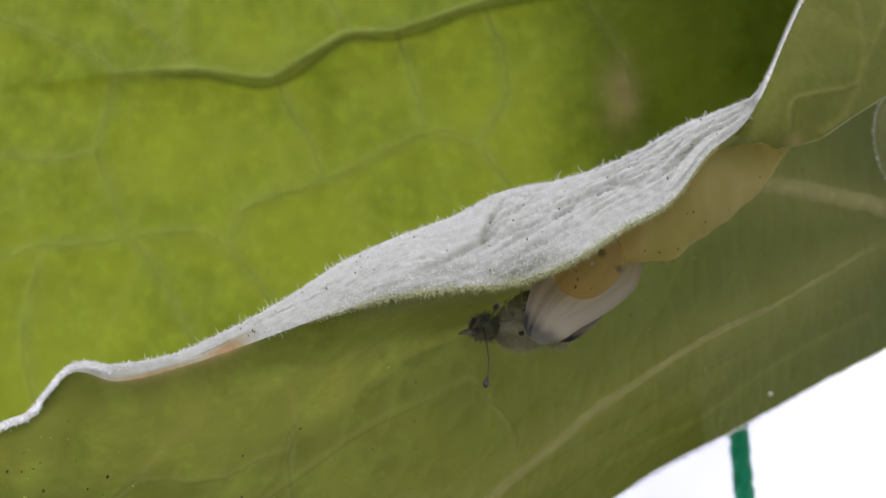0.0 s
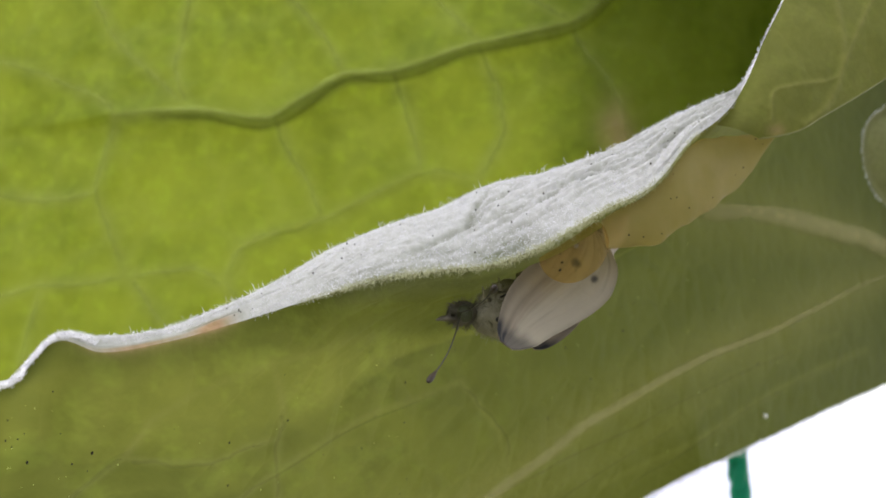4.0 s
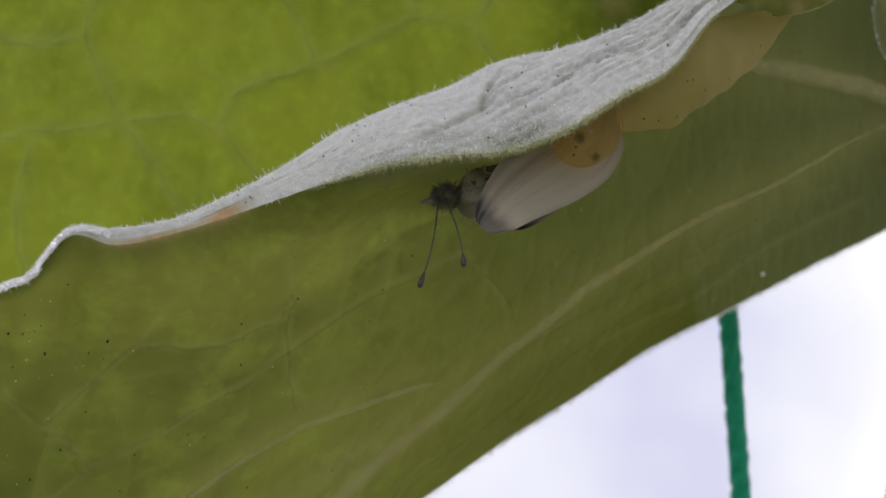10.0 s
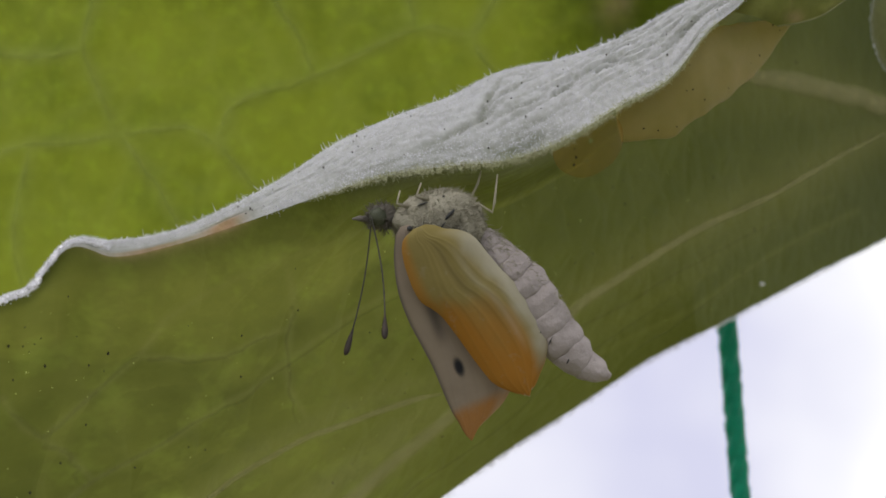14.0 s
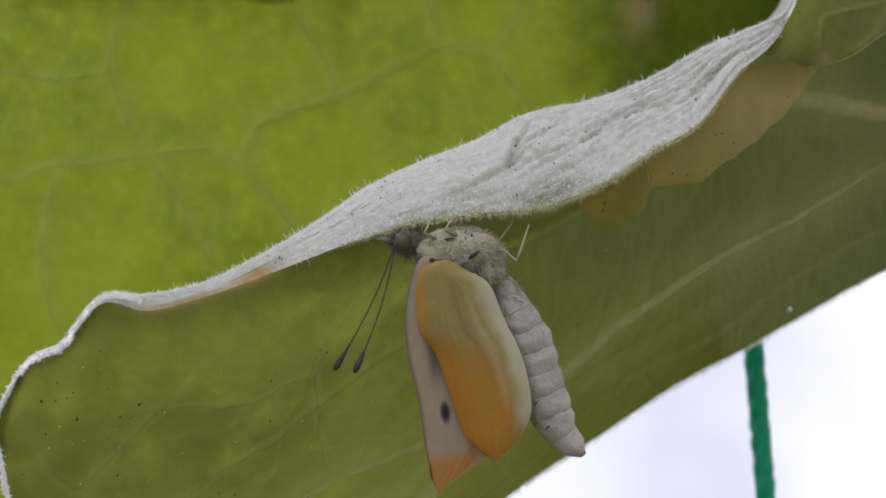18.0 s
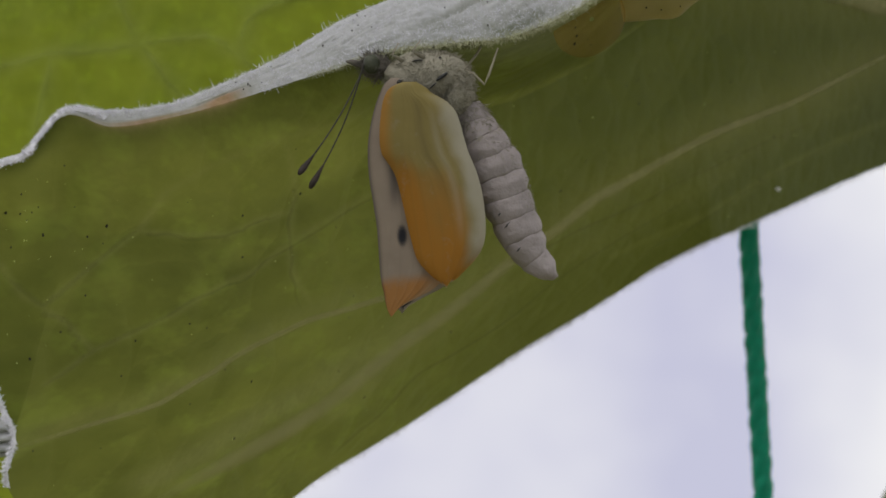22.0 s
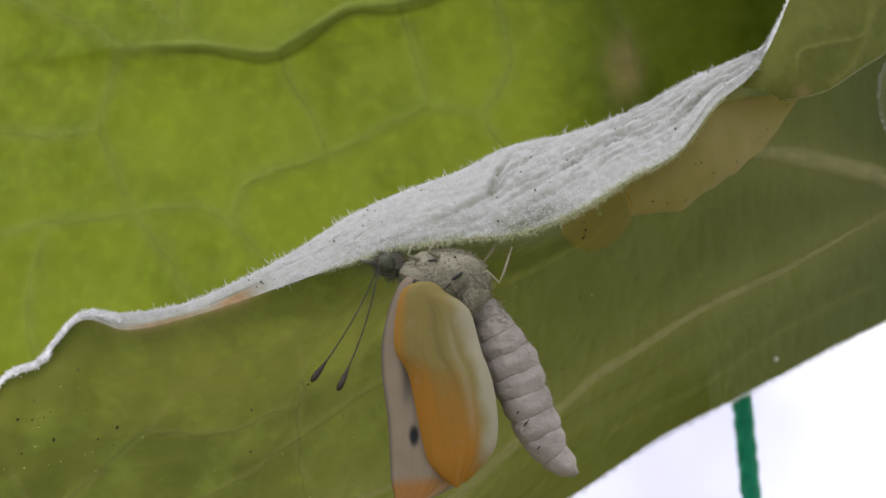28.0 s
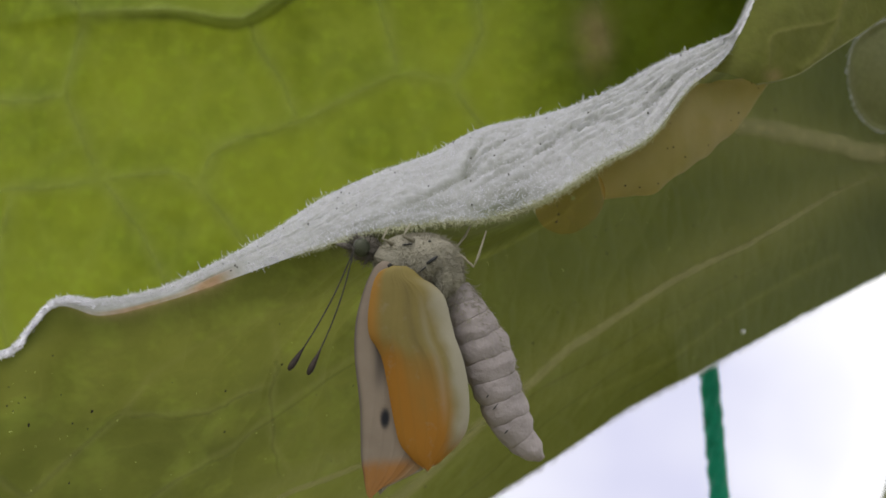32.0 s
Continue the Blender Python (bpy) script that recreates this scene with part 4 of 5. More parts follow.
def butterfly():
    bug = tagged(new("butterfly"), "newly emerged white butterfly with soft yellow and orange wings", "butterfly")
    made = {"butterfly": bug}
    made["far_hindwing"] = wing("hindwing", [(z, x0 + 0.9, x1 - 1.2) for z, x0, x1 in HIND], (0.4, 1.9, 0.2), HINDWING, bug, hindwing_tones, hindwing_tones, -0.5, "")
    made["far_forewing"] = wing("forewing", [(z, x0 + 0.5, x1 + 0.7) for z, x0, x1 in FORE], (-1.8, 0.9, 0.7), FOREWING, bug, upper_side, lower_side, -0.3, "soft white wing with a black tip and dark spots")
    made["forewing"] = wing("forewing", FORE, (-1.9, -0.9, 0.7), FOREWING, bug, lower_side, upper_side, 0.4, "soft off-white wing with a black spot and orange tip")
    made["hindwing"] = wing("hindwing", HIND, (-1.1, -1.7, 0.4), HINDWING, bug, hindwing_tones, hindwing_tones, 0.8, "soft yellow wing shading to orange at the tip")
    part("thorax", blob((0.1, 0.5, 0.85), (3.0, 1.75, 1.95), 18, 26, 0.14), FUR, bug)
    for o in list(bug.children):
        if o.name.startswith("thorax"):
            for v in o.data.vertices:
                v.co *= MM
    bm = blob((2.0 * MM, 0.5 * MM, -0.1 * MM), (1.25 * MM, 1.5 * MM, 1.9 * MM), 14, 20, 0.12, 6)
    part("hind_thorax", bm, FUR, bug)
    # dark scales and seams on the thorax
    for (x, z, long, wide, lean) in [(1.05, 0.9, 0.5, 0.12, 36), (0.08, -0.1, 0.3, 0.08, -50), (0.45, 0.3, 0.3, 0.05, 40), (-1.79, 0.55, 0.2, 0.18, -20), (2.1, -0.5, 0.2, 0.05, 10), (-0.6, 2.0, 0.4, 0.05, 5), (0.9, 2.2, 0.1, 0.07, 15)]:
        bm = blob((0, 0, 0), (long * MM, 0.25 * MM, wide * MM), 6, 10)
        o = part("scale_mark", bm, BLACK, bug)
        depth = 0.3 - 1.68 * math.sqrt(max(0.05, 1 - ((x - 0.1) / 3.0) ** 2 - ((z - 0.75) / 1.85) ** 2))
        o.matrix_basis = pose(x * MM, depth * MM, z * MM, 0, -lean, 0)
    # head, turned away under the leaf
    head = part("head", blob((0, 0, 0), (1.05 * MM, 1.0 * MM, 0.88 * MM), 12, 16, 0.2, 4), HEAD, bug, "dark grey hairy head")
    head.location = (-3.5 * MM, 0.7 * MM, 1.75 * MM)
    for side in (-1, 1):
        e = part("eye", blob((-0.25 * MM, side * 0.75 * MM, 0.05 * MM), (0.62 * MM, 0.5 * MM, 0.68 * MM), 12, 16), EYE, head)
        part("palp", tube_mesh("palp", [(-0.9 * MM, side * 0.3 * MM, 0), (-1.6 * MM, side * 0.35 * MM, 0.25 * MM), (-2.05 * MM, side * 0.4 * MM, 0.3 * MM)], [0.28 * MM, 0.2 * MM, 0.05 * MM], 8), HEAD, head)
    rng = np.random.RandomState(41)
    d = rng.randn(420, 3)
    d /= np.linalg.norm(d, axis=1)[:, None]
    way = d + 0.5 * rng.randn(420, 3) + np.array([-0.5, 0, 0.1])
    me = hair_mesh(d * np.array([1.0, 0.96, 0.84]), way / np.linalg.norm(way, axis=1)[:, None], 0.2 + 0.6 * rng.rand(420), 0.025, 21)
    tagged(part("bristles", me, HEAD, head), kind="stuff")
    # antennae, each hung at the head
    for key, tip, side in (("far_antenna", (-4.6, 0.0, -8.9), 0.6), ("antenna", (-2.4, 0.0, -9.1), -0.3)):
        t = np.linspace(0, 1, 24)
        pts = [(tip[0] * MM * f + 0.35 * MM * math.sin(f * 3.1), 0.3 * MM * math.sin(f * 3), tip[2] * MM * f) for f in t]
        shaft = part("antenna", tube_mesh("antenna", pts[:-3], [0.05 * MM * (1 + 0.12 * math.sin(n * 2.6)) for n in range(21)], 8), ANTENNA, bug)
        shaft.location = (-4.2 * MM, side * MM, 2.0 * MM)
        d = (Vector(pts[-1]) - Vector(pts[-4])).normalized()
        base = Vector(pts[-5])
        part("club", tube_mesh("club", [base + d * k * MM for k in (-0.2, 0.25, 0.7, 1.15, 1.5, 1.75, 1.82)], [r * MM for r in (0.05, 0.1, 0.17, 0.22, 0.21, 0.13, 0.03)], 10), CLUB, shaft)
        made[key] = shaft
    # abdomen: overlapping rings along a gentle curve
    rear = new("abdomen")
    rear.parent = bug
    rear.location = (2.5 * MM, 0.7 * MM, -1.0 * MM)
    made["abdomen"] = rear
    line = curve3([(0, 0.0, 0, 0.2), (0.1, 0.35, 0, -0.9), (0.22, 0.95, 0, -2.1), (0.36, 1.72, 0, -3.75), (0.5, 2.45, 0, -5.5), (0.63, 3.05, 0, -7.2), (0.76, 3.7, 0, -8.8), (0.88, 4.6, 0, -10.3), (1, 6.1, 0, -11.8)], 91)
    girth = np.interp(np.linspace(0, 1, 91), [0, 0.1, 0.22, 0.36, 0.5, 0.63, 0.76, 0.88, 0.96, 1], [0.9, 1.15, 1.5, 1.74, 1.74, 1.64, 1.48, 1.12, 0.75, 0.3])
    for n in range(9):
        k = range(max(0, n * 10 - 2), n * 10 + 11)
        swell = [0.86 if m < n * 10 else 0.95 + 0.1 * math.sin(math.pi * (m - n * 10) / 12 + 0.35) for m in k]
        bm = tube_mesh("ring", [Vector(line[m]) * MM for m in k], [girth[m] * w * MM for m, w in zip(k, swell)], 26)
        for v in bm.verts:
            v.co += Vector((noise.noise(v.co * 1500), noise.noise(v.co * 1500 + Vector((5, 0, 0))), noise.noise(v.co * 1300))) * 0.13 * MM
            v.co += Vector((noise.noise(v.co * 420 + Vector((n, 0, 0))), 0, 0)) * 0.16 * MM
        part("abdomen_ring", bm, ABDOMEN, rear)
    for x, z, long in [(2.75, -8.0, 0.36), (3.5, -9.7, 0.2), (2.2, -7.3, 0.16)]:
        o = part("scale_mark", blob((0, 0, 0), (long * MM, 0.08 * MM, 0.05 * MM), 6, 8), BLACK, rear)
        o.matrix_basis = pose(x * MM, -1.5 * MM, z * MM, 0, -50, 0)
    # pale hairs on the upper rings
    rng = np.random.RandomState(18)
    m, th = rng.randint(2, 62, 1500), rng.uniform(0, 2 * math.pi, 1500)
    around = np.stack([np.cos(th), np.sin(th), 0.3 + 0 * th], -1)
    way = 0.7 * around + 0.35 * rng.randn(1500, 3) + np.array([0.25, 0, -0.7])
    size = (0.15 + 0.75 * rng.rand(1500)) * (1 - m / 75.0)
    me = hair_mesh(line[m] + around * girth[m][:, None] * 0.97, way / np.linalg.norm(way, axis=1)[:, None], size, 0.022, 11)
    tagged(part("fur", me, FUR, rear), kind="stuff")
    # legs that grip the leaf
    for key, pts in zip(("hind_leg", "far_leg", "front_leg", "mid_leg"), ([(2.3, -0.2, 1.0), (3.1, -0.3, 1.2), (3.9, -0.4, 0.44), (4.2, -0.3, 1.1), (4.8, -0.2, 2.9)], [(1.2, 0.6, 2.0), (2.7, 0.8, 1.7), (3.4, 0.9, 2.6), (3.8, 1.0, 3.4)],
                [(-1.6, -0.4, 2.0), (-2.3, -0.9, 2.4), (-1.9, -0.6, 3.2)], [(-0.2, -0.6, 2.2), (-0.9, -1.1, 2.6), (-0.4, -0.7, 3.4)])):
        leg = part("leg", tube_mesh("leg", [(Vector(p) - Vector(pts[0])) * MM for p in pts], [0.17 * MM] + [0.09 * MM] * (len(pts) - 2) + [0.05 * MM], 8), LEG, bug)
        leg.location = Vector(pts[0]) * MM
        made[key] = leg
    # fur on the thorax and neck
    rng = random.Random(8)
    verts, faces = [], []
    for n in range(4200):
        th, ph = rng.uniform(0, 2 * math.pi), math.acos(rng.uniform(-1, 1))
        d = Vector((math.sin(ph) * math.cos(th), math.sin(ph) * math.sin(th), math.cos(ph)))
        p = Vector((0.1 + 2.95 * d.x, 0.5 + 1.7 * d.y, 0.85 + 1.9 * d.z)) if n % 3 else Vector((2.0 + 1.2 * d.x, 0.5 + 1.45 * d.y, -0.1 + 1.85 * d.z))
        q = p + (d + Vector((rng.uniform(-0.5, 0.7), rng.uniform(-0.3, 0.3), rng.uniform(-0.9, 0.1)))) * rng.uniform(0.15, 0.5)
        w = d.cross(Vector((0.3, 0.5, 0.8))).normalized() * 0.035
        k = len(verts)
        verts += [(p + w) * MM, (p - w) * MM, (p + d.cross(w)) * MM, q * MM]
        faces += [(k, k + 1, k + 3), (k + 1, k + 2, k + 3), (k + 2, k, k + 3)]
    me = bpy.data.meshes.new("fur")
    me.from_pydata(verts, [], faces)
    tagged(part("fur", me, FUR, bug), kind="stuff")
    return made


def spin(x, y, z, ang, tilt=0.0, yaw=0.0):
    """A pose in millimetres; ang turns it anticlockwise as seen from the front."""
    return Matrix.Translation((x * MM, y * MM, z * MM)) @ pose(0, 0, 0, 0, -ang, 0) @ pose(0, 0, 0, tilt, 0, yaw)


bug = butterfly()


# ---- the empty case that the butterfly leaves ----
def husk_material(name, a, b, clear_share, tint):
    mat, n, l, bsdf, out = nodes_of(name)
    l.new(mix(n, l, ramp(n, l, noise_tex(n, l, 260, 4), 0.3, 0.7), a, b), bsdf.inputs["Base Color"])
    bsdf.inputs["Roughness"].default_value = 0.4
    bsdf.inputs["Specular IOR Level"].default_value = 0.2
    bump(n, l, noise_tex(n, l, 900, 3), 0.3, 0.0001, bsdf)
    clear = n.new("ShaderNodeBsdfTransparent")
    clear.inputs[0].default_value = (*tint, 1)
    lit = n.new("ShaderNodeBsdfTranslucent")
    lit.inputs[0].default_value = (*a, 1)
    one, two = n.new("ShaderNodeMixShader"), n.new("ShaderNodeMixShader")
    one.inputs[0].default_value, two.inputs[0].default_value = 0.5, clear_share
    l.new(bsdf.outputs[0], one.inputs[1])
    l.new(lit.outputs[0], one.inputs[2])
    l.new(one.outputs[0], two.inputs[1])
    l.new(clear.outputs[0], two.inputs[2])
    l.new(two.outputs[0], out.inputs["Surface"])
    return mat


def chrysalis_case():
    amber = husk_material("amber_husk", (0.58, 0.46, 0.2), (0.46, 0.37, 0.15), 0.72, (1.0, 0.8, 0.42))
    pale = husk_material("pale_husk", (0.6, 0.51, 0.27), (0.42, 0.38, 0.14), 0.58, (1.0, 0.91, 0.66))
    husk = tagged(new("chrysalis_case"), "thin translucent amber pupal case stuck under the leaf margin", "pupal case")
    upper = [(0, 11.91, 85.4, 8.56), (0.18, 14.5, 86, 10.46), (0.36, 17.03, 86.6, 12.38), (0.52, 18.98, 87.3, 14.06), (0.7, 21.2, 88, 14.7), (0.87, 23.4, 88.6, 15.0), (1, 25.42, 89, 15.0)]
    lower = [(0, 12.36, 85.2, 6.01), (0.14, 14.44, 85.8, 6.21), (0.27, 16.35, 86.2, 6.52), (0.32, 17.05, 86.5, 7.15), (0.46, 18.68, 87, 8.24), (0.62, 20.84, 87.6, 9.72), (0.77, 22.83, 88.2, 11.42), (0.9, 24.28, 88.7, 13.34), (1, 25.42, 89, 14.9)]
    top, low = 1.018 * curve3(upper, 240), 1.018 * curve3(lower, 240)
    c, half_way = 0.5 * (top + low), 0.5 * (low - top)
    k = np.linspace(0, 1, 240)[:, None]
    deep = 1.3 * smooth(-0.05, 0.12, k) * smooth(1.0, 0.6, k) + 0.15
    ring = np.linspace(0, 2 * math.pi, 145)
    seg = 1 + 0.02 * np.sin(k * 46) * smooth(0.35, 0.45, k) + 0.04 * fuzz(k * 12, ring[None] * 0.8, 6, 2)
    places = c[:, None] + (half_way[:, None] * np.cos(ring)[None, :, None] + np.array([0.0, -1.0, 0.0]) * (np.sin(ring)[None] * deep)[..., None]) * seg[..., None]
    places = places * (1 + 0.042 * smooth(0.35, 0.8, k))[..., None]
    part("tail", grid_mesh("tail", places * MM), pale, husk, "pale see-through rear of the case")
    # the wing cover at the front is one rounded shell, open behind
    a, b = np.meshgrid(np.linspace(0.02, 0.5, 30) * math.pi, np.linspace(0, 2 * math.pi, 41), indexing="ij")
    bulge = 1 + 0.04 * fuzz(a * 2, np.cos(b) * 2, 4, 2)
    cover = np.stack([10.1 + 2.55 * np.sin(a) * np.cos(b) * bulge, 86.2 - 1.9 * np.cos(a), 6.05 + 2.4 * np.sin(a) * np.sin(b) * bulge + 0.45 * np.sin(a) * np.cos(b)], -1)
    part("wing_cover", grid_mesh("wing_cover", cover * MM), amber, husk, "amber rounded wing cover of the case")
    rng = random.Random(5)
    bm = bmesh.new()
    for n in range(22):
        q = places[rng.randrange(24, 228), rng.randrange(9, 66)] if n < 15 else cover[rng.randrange(4, 16), rng.randrange(20, 40)]
        bmesh.ops.create_icosphere(bm, subdivisions=1, radius=rng.uniform(0.05, 0.09) * MM, matrix=Matrix.Translation(Vector(q) * MM))
    tagged(part("dirt_speck", bm, SPECK, husk), kind="stuff")


# ---- a rounded lobe of leaf further along ----
def leaf_lobe():
    a, b = np.meshgrid(np.linspace(0, 1, 70), np.linspace(0, 2 * math.pi, 120))
    x = 59 + a * np.cos(b) * np.where(np.cos(b) < 0, 7.6, 30)
    z = 24.6 + a * np.sin(b) * 7.2 * (1 + 0.03 * np.sin(5 * b))
    y = 148 + 0.02 * (x - 52) ** 2 + 0.06 * (z - 24.6) ** 2 - 1.2 * smooth(0.85, 1, a) + 0.4 * fuzz(x * 0.2, z * 0.2, 7, 3)
    lobe = tagged(part("leaf_lobe", grid_mesh("lobe", np.stack([x, y, z], -1) * MM, {"vein": 0.5 + 0 * x, "lip": 0.1 + 0.2 * smooth(0.96, 1, a), "stain": 0 * x}), FRONT_LEAF), "small rounded grey-green leaf lobe with a hairy edge", "leaf")
    rng = np.random.RandomState(12)
    j = rng.randint(0, 120, 260)
    at = np.stack([x, y, z], -1)[j, -1] + 0.05 * rng.randn(260, 3)
    d = np.stack([np.cos(b[j, -1]), -0.4 + 0 * j, np.sin(b[j, -1])], -1) + 0.5 * rng.randn(260, 3)
    tagged(part("down", hair_mesh(at, d / np.linalg.norm(d, axis=1)[:, None], 0.12 + 0.35 * rng.rand(260), 0.05), HAIR, lobe), kind="stuff")


chrysalis_case()
leaf_lobe()


# ---- what moves ----
def motions():
    # creeping out of its case by the head, then dropping to hang from the leaf
    early = [(0.0, 2.67, 1.54), (1.0, 2.84, 1.4), (2.0, 1.83, 2.2), (5.0, 2.18, 1.24), (6.0, 1.33, 1.32), (7.0, 2.03, 0.6), (8.0, 1.57, 1.2), (9.0, 1.1, 2.0), (10.0, 0.21, 1.53), (11.0, -1.93, 1.77), (11.5, -3.05, 1.4), (12.0, -5.11, 1.66), (12.1, -5.15, 1.8)]
    crawl = pose(0, 0, 0, 0, 0, 30) @ pose(0, 0, 0, 0, -22, 0)
    off = crawl @ Vector((-3.5, 0.5, 1.75))
    rows = [(t, Matrix.Translation(((1.055 * hx - off.x) * MM, (88.0 - off.y) * MM, (1.055 * hz - off.z) * MM)) @ crawl) for t, hx, hz in early]
    hung = [(12.3, -1.46, 0.83, 9), (12.5, -1.43, 0.93, 9), (13.0, -1.13, 0.9, 8), (13.5, -0.73, 0.29, 10), (14.0, -0.54, -0.11, 12), (14.5, -0.61, 0.29, 10), (16.5, -0.81, 0.78, 4), (17.0, -1.01, 0.6, 2), (18.0, -1.06, 0.62, 0), (19.0, -1.14, 0.71, 0),
            (20.0, -1.07, 0.62, 0), (21.0, -1.13, 0.71, 0), (21.7, -1.14, 0.75, 0), (22.2, -1.14, 1.24, 0), (22.5, -1.04, 0.95, 0), (23.0, -1.08, 0.75, 0), (24.0, -1.13, 0.8, 0), (25.0, -1.17, 0.85, 0), (25.5, -1.04, 1.0, 0), (26.0, -1.19, 0.95, 0), (26.5, -1.18, 0.96, 0),
            (28.5, -0.88, 0.83, 0), (30.0, -0.93, 0.87, 0), (31.0, -0.94, 0.95, 0), (32.0, -0.87, 0.85, 0)]
    rows += [(t, spin(x, 82.9, z, a)) for t, x, z, a in hung]
    walk(bug["butterfly"], rows)
    leant = lambda t: float(np.interp(t, [12.1, 12.3, 12.5, 13.0, 13.5, 14.0, 14.5, 16.5, 17.0, 18.0], [12, 9, 9, 8, 10, 12, 10, 4, 2, 0]))
    # inside the case: where the forewing's hinge is held, and how steeply its front edge lies
    tucked = [(0.0, 5.8, 0.86, 54, 0.8), (1.0, 5.85, 0.58, 54, 0.8), (2.0, 4.8, 0.6, 54, 0.8), (5.0, 5.1, -1.1, 54, 0.8), (6.0, 4.4, -0.96, 54, 0.8), (7.0, 4.6, -1.4, 54, 0.75), (8.0, 4.25, -1.0, 51, 0.65), (9.0, 3.05, -0.5, 47, 0.5), (10.0, 2.5, -0.48, 46, 0.5), (11.0, 0.6, 0.23, 42, 0.5), (11.5, -0.3, -0.5, 41, 0.6), (12.0, -2.2, -0.53, 38, 0.6), (12.1, -2.5, -0.3, 37, 0.6)]
    behind = {"forewing": (0, 0, 0), "hindwing": (2.6, 5.5, 2.8), "far_forewing": (2.1, 2.4, -0.15), "far_hindwing": (2.8, 6.5, 3.0)}

    def lying(spot, steep, deep):
        long = Vector((math.cos(radians(steep)), deep, math.sin(radians(steep)))).normalized()
        face = (Vector((0, -1, 0)) - long * -long.y).normalized()
        m = Matrix((face.cross(long), -face, -long)).transposed()
        return Matrix.Translation(Vector(spot) * MM) @ m.to_4x4()

    hang = {"forewing": (-1.9, -0.9, 0.7), "hindwing": (-1.1, -1.7, 0.4), "far_forewing": (-1.8, 0.9, 0.7), "far_hindwing": (0.4, 1.9, 0.2)}
    # once it hangs: seconds and each wing's swing, tilt and twist
    swing = {
        "forewing": [(12.4, 28, 8, 112), (12.6, 21, 10, 108), (12.8, 13, 12, 105), (13.0, 15, 12, 108), (13.2, 14, 12, 100), (13.35, 15, 12, 50), (13.5, 15, 12, 5), (14.0, 18.4, 12, 0), (14.5, 14.8, 10, 0), (16.5, 7.1, 5, 0), (17.0, 4.6, 3, 0), (18.0, 4, 1, 0), (19.0, 1.9, 0, 0), (21.0, 0.6, 0, 0), (23.0, 0.4, 0, 0), (25.0, 0, 0, 0), (26.0, -0.2, 0, 0), (28.5, -1.5, 0, 0), (31.0, -2.5, 0, 0), (32.0, -2.5, 0, 0)],
        "hindwing": [(12.4, 33, 10, 50), (12.6, 31, 12, 48), (12.8, 22, 8, 45), (13.0, 25, 8, 50), (13.3, 22, 8, 28), (13.5, 21, 8, 6), (14.0, 23, 8, 0), (14.5, 18, 7, 0), (16.5, 9.4, 3, 0), (17.0, 4.5, 2, 0), (18.0, 5.4, 0, 0), (19.0, 2.5, 0, 0), (21.0, 1, 0, 0), (23.0, 0.5, 0, 0), (25.0, 0, 0, 0), (28.5, -1.5, 0, 0), (31.0, -2.2, 0, 0), (32.0, -2.2, 0, 0)],
        "far_forewing": [(12.4, 30, 14, 40), (12.8, 17, 20, 10), (12.9, 12, 22, 5), (13.0, 9, 23, 5), (13.2, 9, 25, 5), (13.5, 14, 16, 0), (14.0, 17.5, 16, 0), (14.5, 9.5, 14, 0), (16.5, 3.5, 7, 0), (17.0, 4.4, 4, 0), (17.5, 3.5, 2, 0), (18.0, 1.2, 1, 0), (18.5, 2.6, 0, 0), (19.0, 2.2, 0, 0), (23.0, 0.6, 0, 0), (25.0, 0.4, 0, 0), (26.0, 0, 0, 0), (31.0, -2.4, 0, 0), (32.0, -2.4, 0, 0)],
        "far_hindwing": [(12.4, 26, 16, 50), (13.0, 18, 24, 30), (13.5, 15, 28, 10), (14.0, 16, 26, 0), (14.5, 12, 18, 0), (17.0, 3, 0, 0), (25.0, 0, 0, 0), (32.0, -2, 0, 0)],
    }
    placed = {t: m for t, m in rows}
    for key, (bx, by, bz) in behind.items():
        moves = [(t, placed[t].inverted() @ lying((1.018 * x + bx, 83.4 + by, 1.018 * z + bz), steep, deep) @ pose(0, 0, 0, 0, 0, 180 if key == "forewing" else 0)) for t, x, z, steep, deep in tucked]
        h = hang[key]
        first = swing[key][0]
        last, goal = moves[-1][1], spin(*h, first[1] - leant(first[0]), *first[2:])
        for t, f in ((12.2, 0.35), (12.3, 0.75)):
            between = last.to_quaternion().slerp(goal.to_quaternion(), f).to_matrix().to_4x4()
            moves.append((t, Matrix.Translation(last.translation.lerp(goal.translation, f)) @ between))
        moves += [(t, spin(*h, b - leant(t), c, d)) for t, b, c, d in swing[key]]
        walk(bug[key], moves)
    # the hind legs are folded while it creeps, and reach up to grip the leaf once it hangs
    for key in ("hind_leg", "far_leg"):
        x, y, z = [c / MM for c in bug[key].location]
        walk(bug[key], [(t, spin(x, y, z, a)) for t, a in [(0.0, -85), (12.1, -85), (12.4, 0), (32.0, 0)]])
    # the abdomen slips out of the case, drops and sways
    sway = [(0.0, 94), (8.0, 92), (10.0, 88), (11.5, 80), (12.1, 70), (12.2, 54), (12.3, 20), (12.4, 12), (13.0, 11), (14.0, 15), (14.5, 13), (16.5, -1.2), (17.0, 0.8), (18.0, -2), (19.0, -2.9), (20.0, -3.8), (21.0, -1), (22.0, 0), (23.0, 0.6), (25.0, 0), (26.0, 1.3), (29.0, 0.2), (31.0, -1.9), (32.0, -1.2)]
    walk(bug["abdomen"], [(t, spin(2.75, 0.7, -1.0, a - (leant(t) if t > 12.2 else 0), float(np.interp(t, [12.2, 12.5, 13.5, 14.0, 14.5, 16.5, 18.0], [0, 3, 3, 2, 2, 0, 0])))) for t, a in sway])
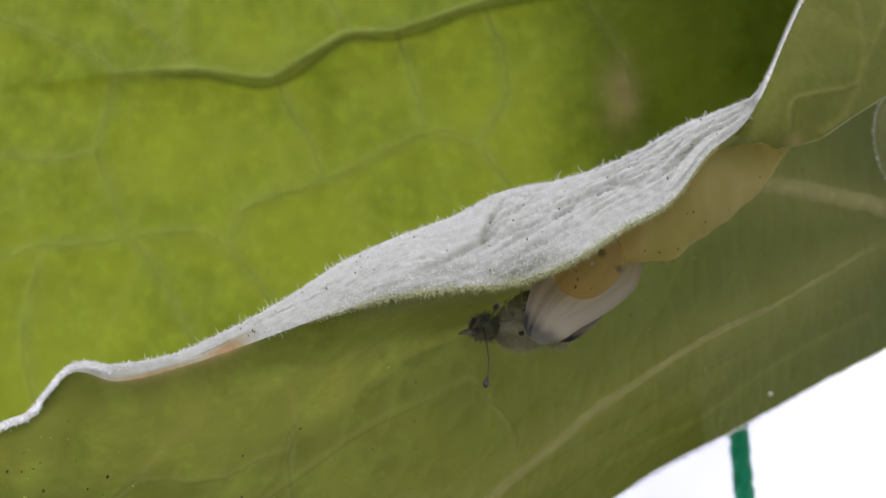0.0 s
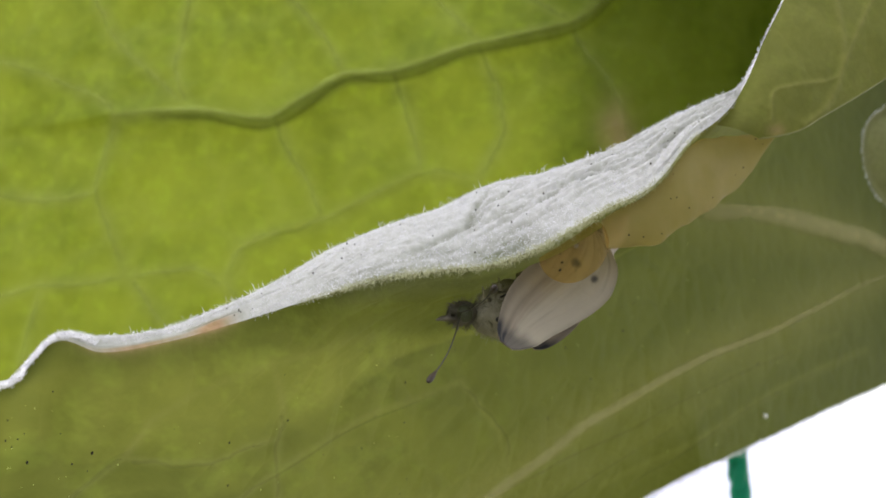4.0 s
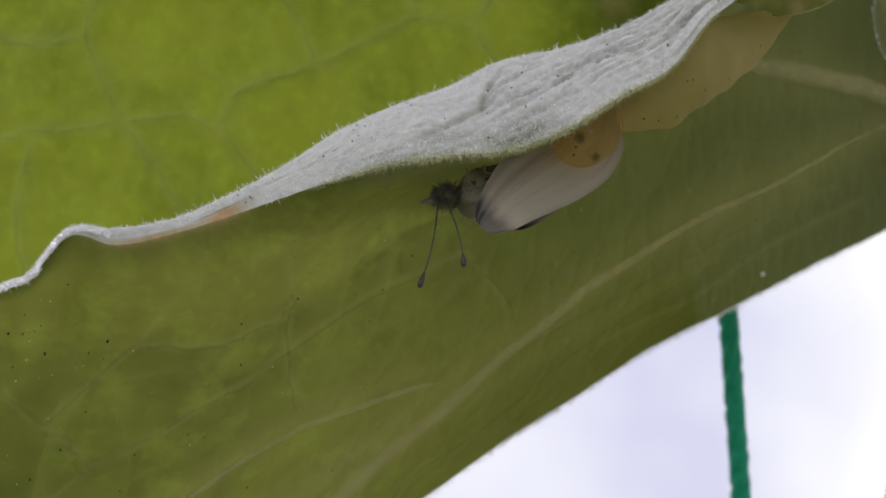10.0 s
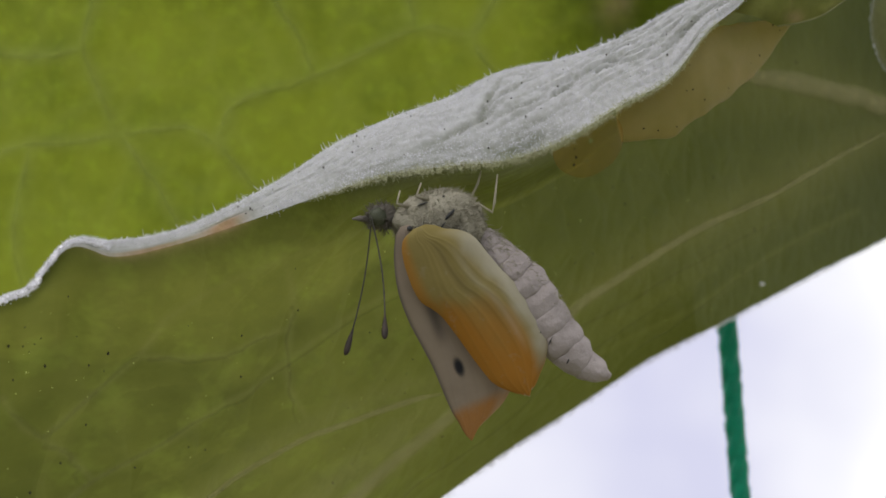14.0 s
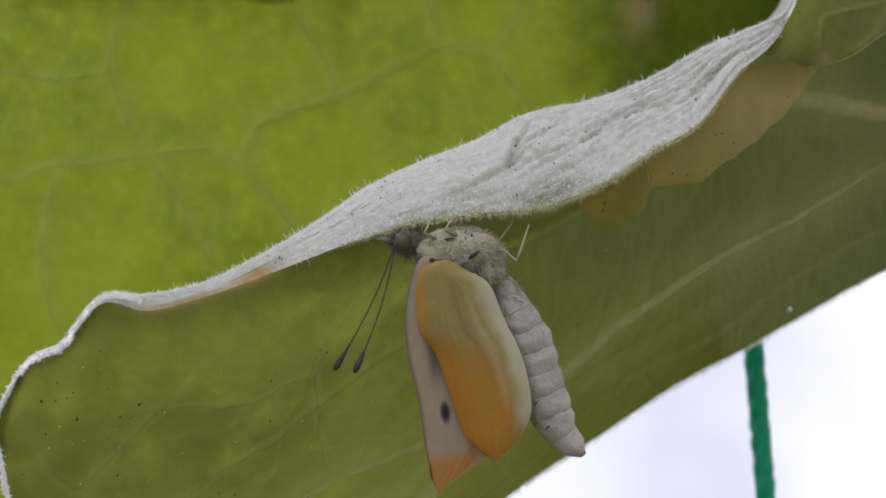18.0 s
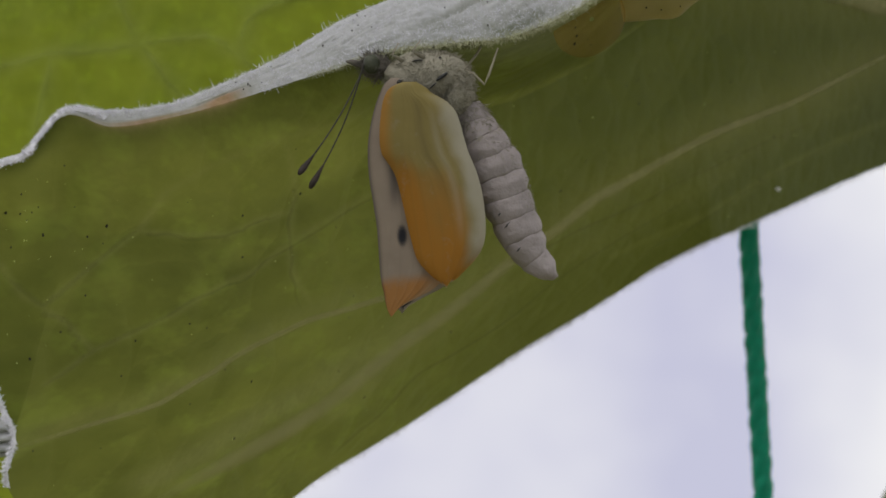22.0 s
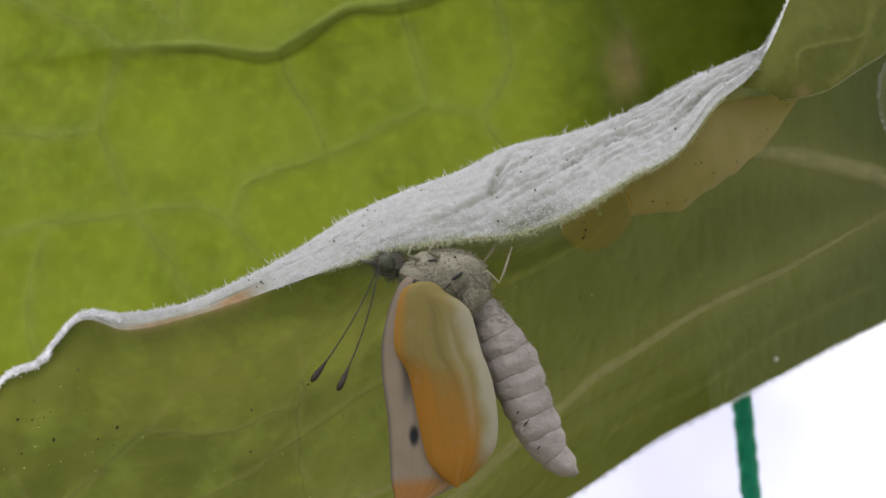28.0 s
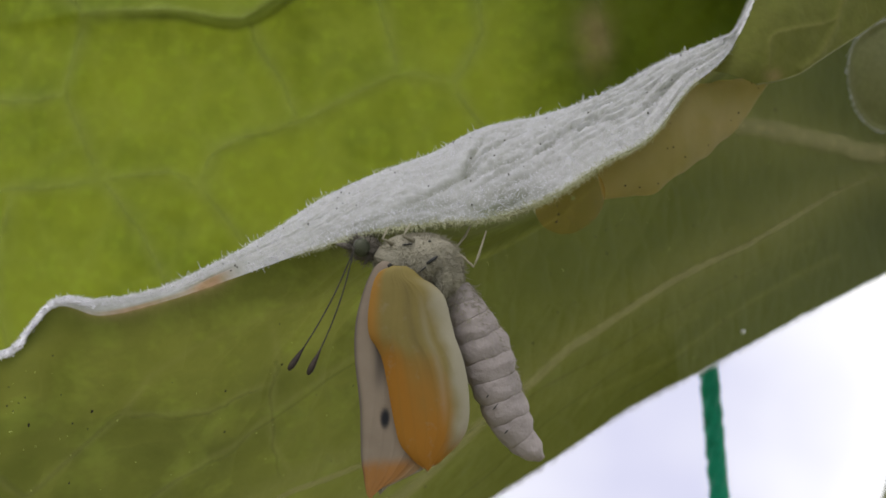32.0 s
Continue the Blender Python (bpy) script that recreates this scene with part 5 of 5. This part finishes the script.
    # antennae: each points where it is held, in millimetres across and down; what is left of its length leans to the viewer
    held = {
        "antenna": ((-2.4, -9.1), [(0, -0.07, -3.79), (1, -0.94, -3.66), (2, -1.06, -5.01), (5, -2.93, -5.39), (5.4, -3.32, -5.84), (6, -3.63, -5.21), (7, -2.91, -4.8), (8, -2.89, -5.41), (9, -0.52, -4.53), (10, 1.3, -4.74), (11, 0.54, -5.92), (11.5, -0.68, -8.23), (12, -1.73, -7.86), (12.2, -2.29, -7.84), (12.4, -2.55, -6.87), (13, -3.37, -8.19), (13.5, 0.39, -7.29), (14, 1.17, -8.16), (14.5, -2.04, -9.43), (16.5, -2.12, -8.94), (17, -0.41, -8.26), (18, -2.84, -9.08), (18.2, -0.98, -8.77), (18.5, -1.79, -8.97), (19, -1.48, -9.06), (19.5, -2.17, -9.14), (20, -2.48, -9.1), (21, -1.96, -9.19), (21.5, -1.75, -9.22), (22, -3.58, -8.79), (22.5, -2.59, -9.81), (23, -1.56, -9.07), (24, -2.49, -9.21), (25, -2.44, -9.16), (25.5, -3.22, -9.64), (26, -1.05, -9.33), (26.5, -2.11, -9.3), (28.5, -2.69, -8.73), (29, -2.81, -8.78), (30, -3.2, -8.48), (31, -2.98, -9.29), (32, -3.09, -8.88)]),
        "far_antenna": ((-4.6, -8.9), [(0, 1.19, 1.71), (1, 1.08, 1.66), (2, 1.32, 1.54), (5, 3.82, 1.25), (5.4, 4.63, 1.09), (6, 6.99, 0.79), (7, 5.1, -0.86), (8, -0.36, 1.82), (9, -0.25, -4.92), (10, -1.27, -6.29), (11, -1.21, -6.89), (11.5, 1.44, -6), (12, -1.14, -6.57), (12.2, -1.71, -7.3), (12.4, -3.2, -5.78), (13, -1.08, -6.67), (13.5, -2.88, -8.7), (14, -1.67, -9.62), (14.5, -0.21, -8.48), (16.5, -3.17, -9.09), (17, -3.94, -9.47), (18, -4.35, -9.07), (18.2, -5.03, -9.52), (18.5, -4.49, -8.95), (19, -4.72, -9.27), (19.5, -4.49, -9.28), (20, -4.37, -9.29), (21, -4.78, -9.22), (21.5, -4.8, -9.25), (22, -4.12, -7.9), (22.5, -5.31, -9.5), (23, -4.97, -8.94), (24, -4.38, -8.81), (25, -4.44, -8.76), (25.5, -4.11, -9.37), (26, -4.82, -9.12), (26.5, -4.53, -8.82), (28.5, -4.55, -8.25), (29, -4.62, -8.34), (30, -4.9, -8.16), (31, -4.64, -8.71), (32, -4.48, -8.68)]),
    }
    times = [t for t, m in rows]
    for key, (still, moves) in held.items():
        rest_way = Vector((still[0], 0, still[1]))
        out = []
        for t, dx, dz in moves:
            dx, dz = 0.96 * dx, 0.96 * dz
            k = max(0, max(n for n in range(len(times)) if times[n] <= t))
            a, b = rows[k], rows[min(k + 1, len(rows) - 1)]
            f = 0 if b[0] == a[0] else (t - a[0]) / (b[0] - a[0])
            turn_now = a[1].to_quaternion().slerp(b[1].to_quaternion(), f)
            goal = Vector((dx, -math.sqrt(max(0.0, rest_way.length_squared - dx * dx - dz * dz)), dz))
            turn_part = turn_now.inverted() @ rest_way.rotation_difference(goal)
            out.append((t, Matrix.Translation((-4.2 * MM, (-0.3 if key == "antenna" else 0.6) * MM, 2.0 * MM)) @ turn_part.to_matrix().to_4x4()))
        walk(bug[key], out)


motions()
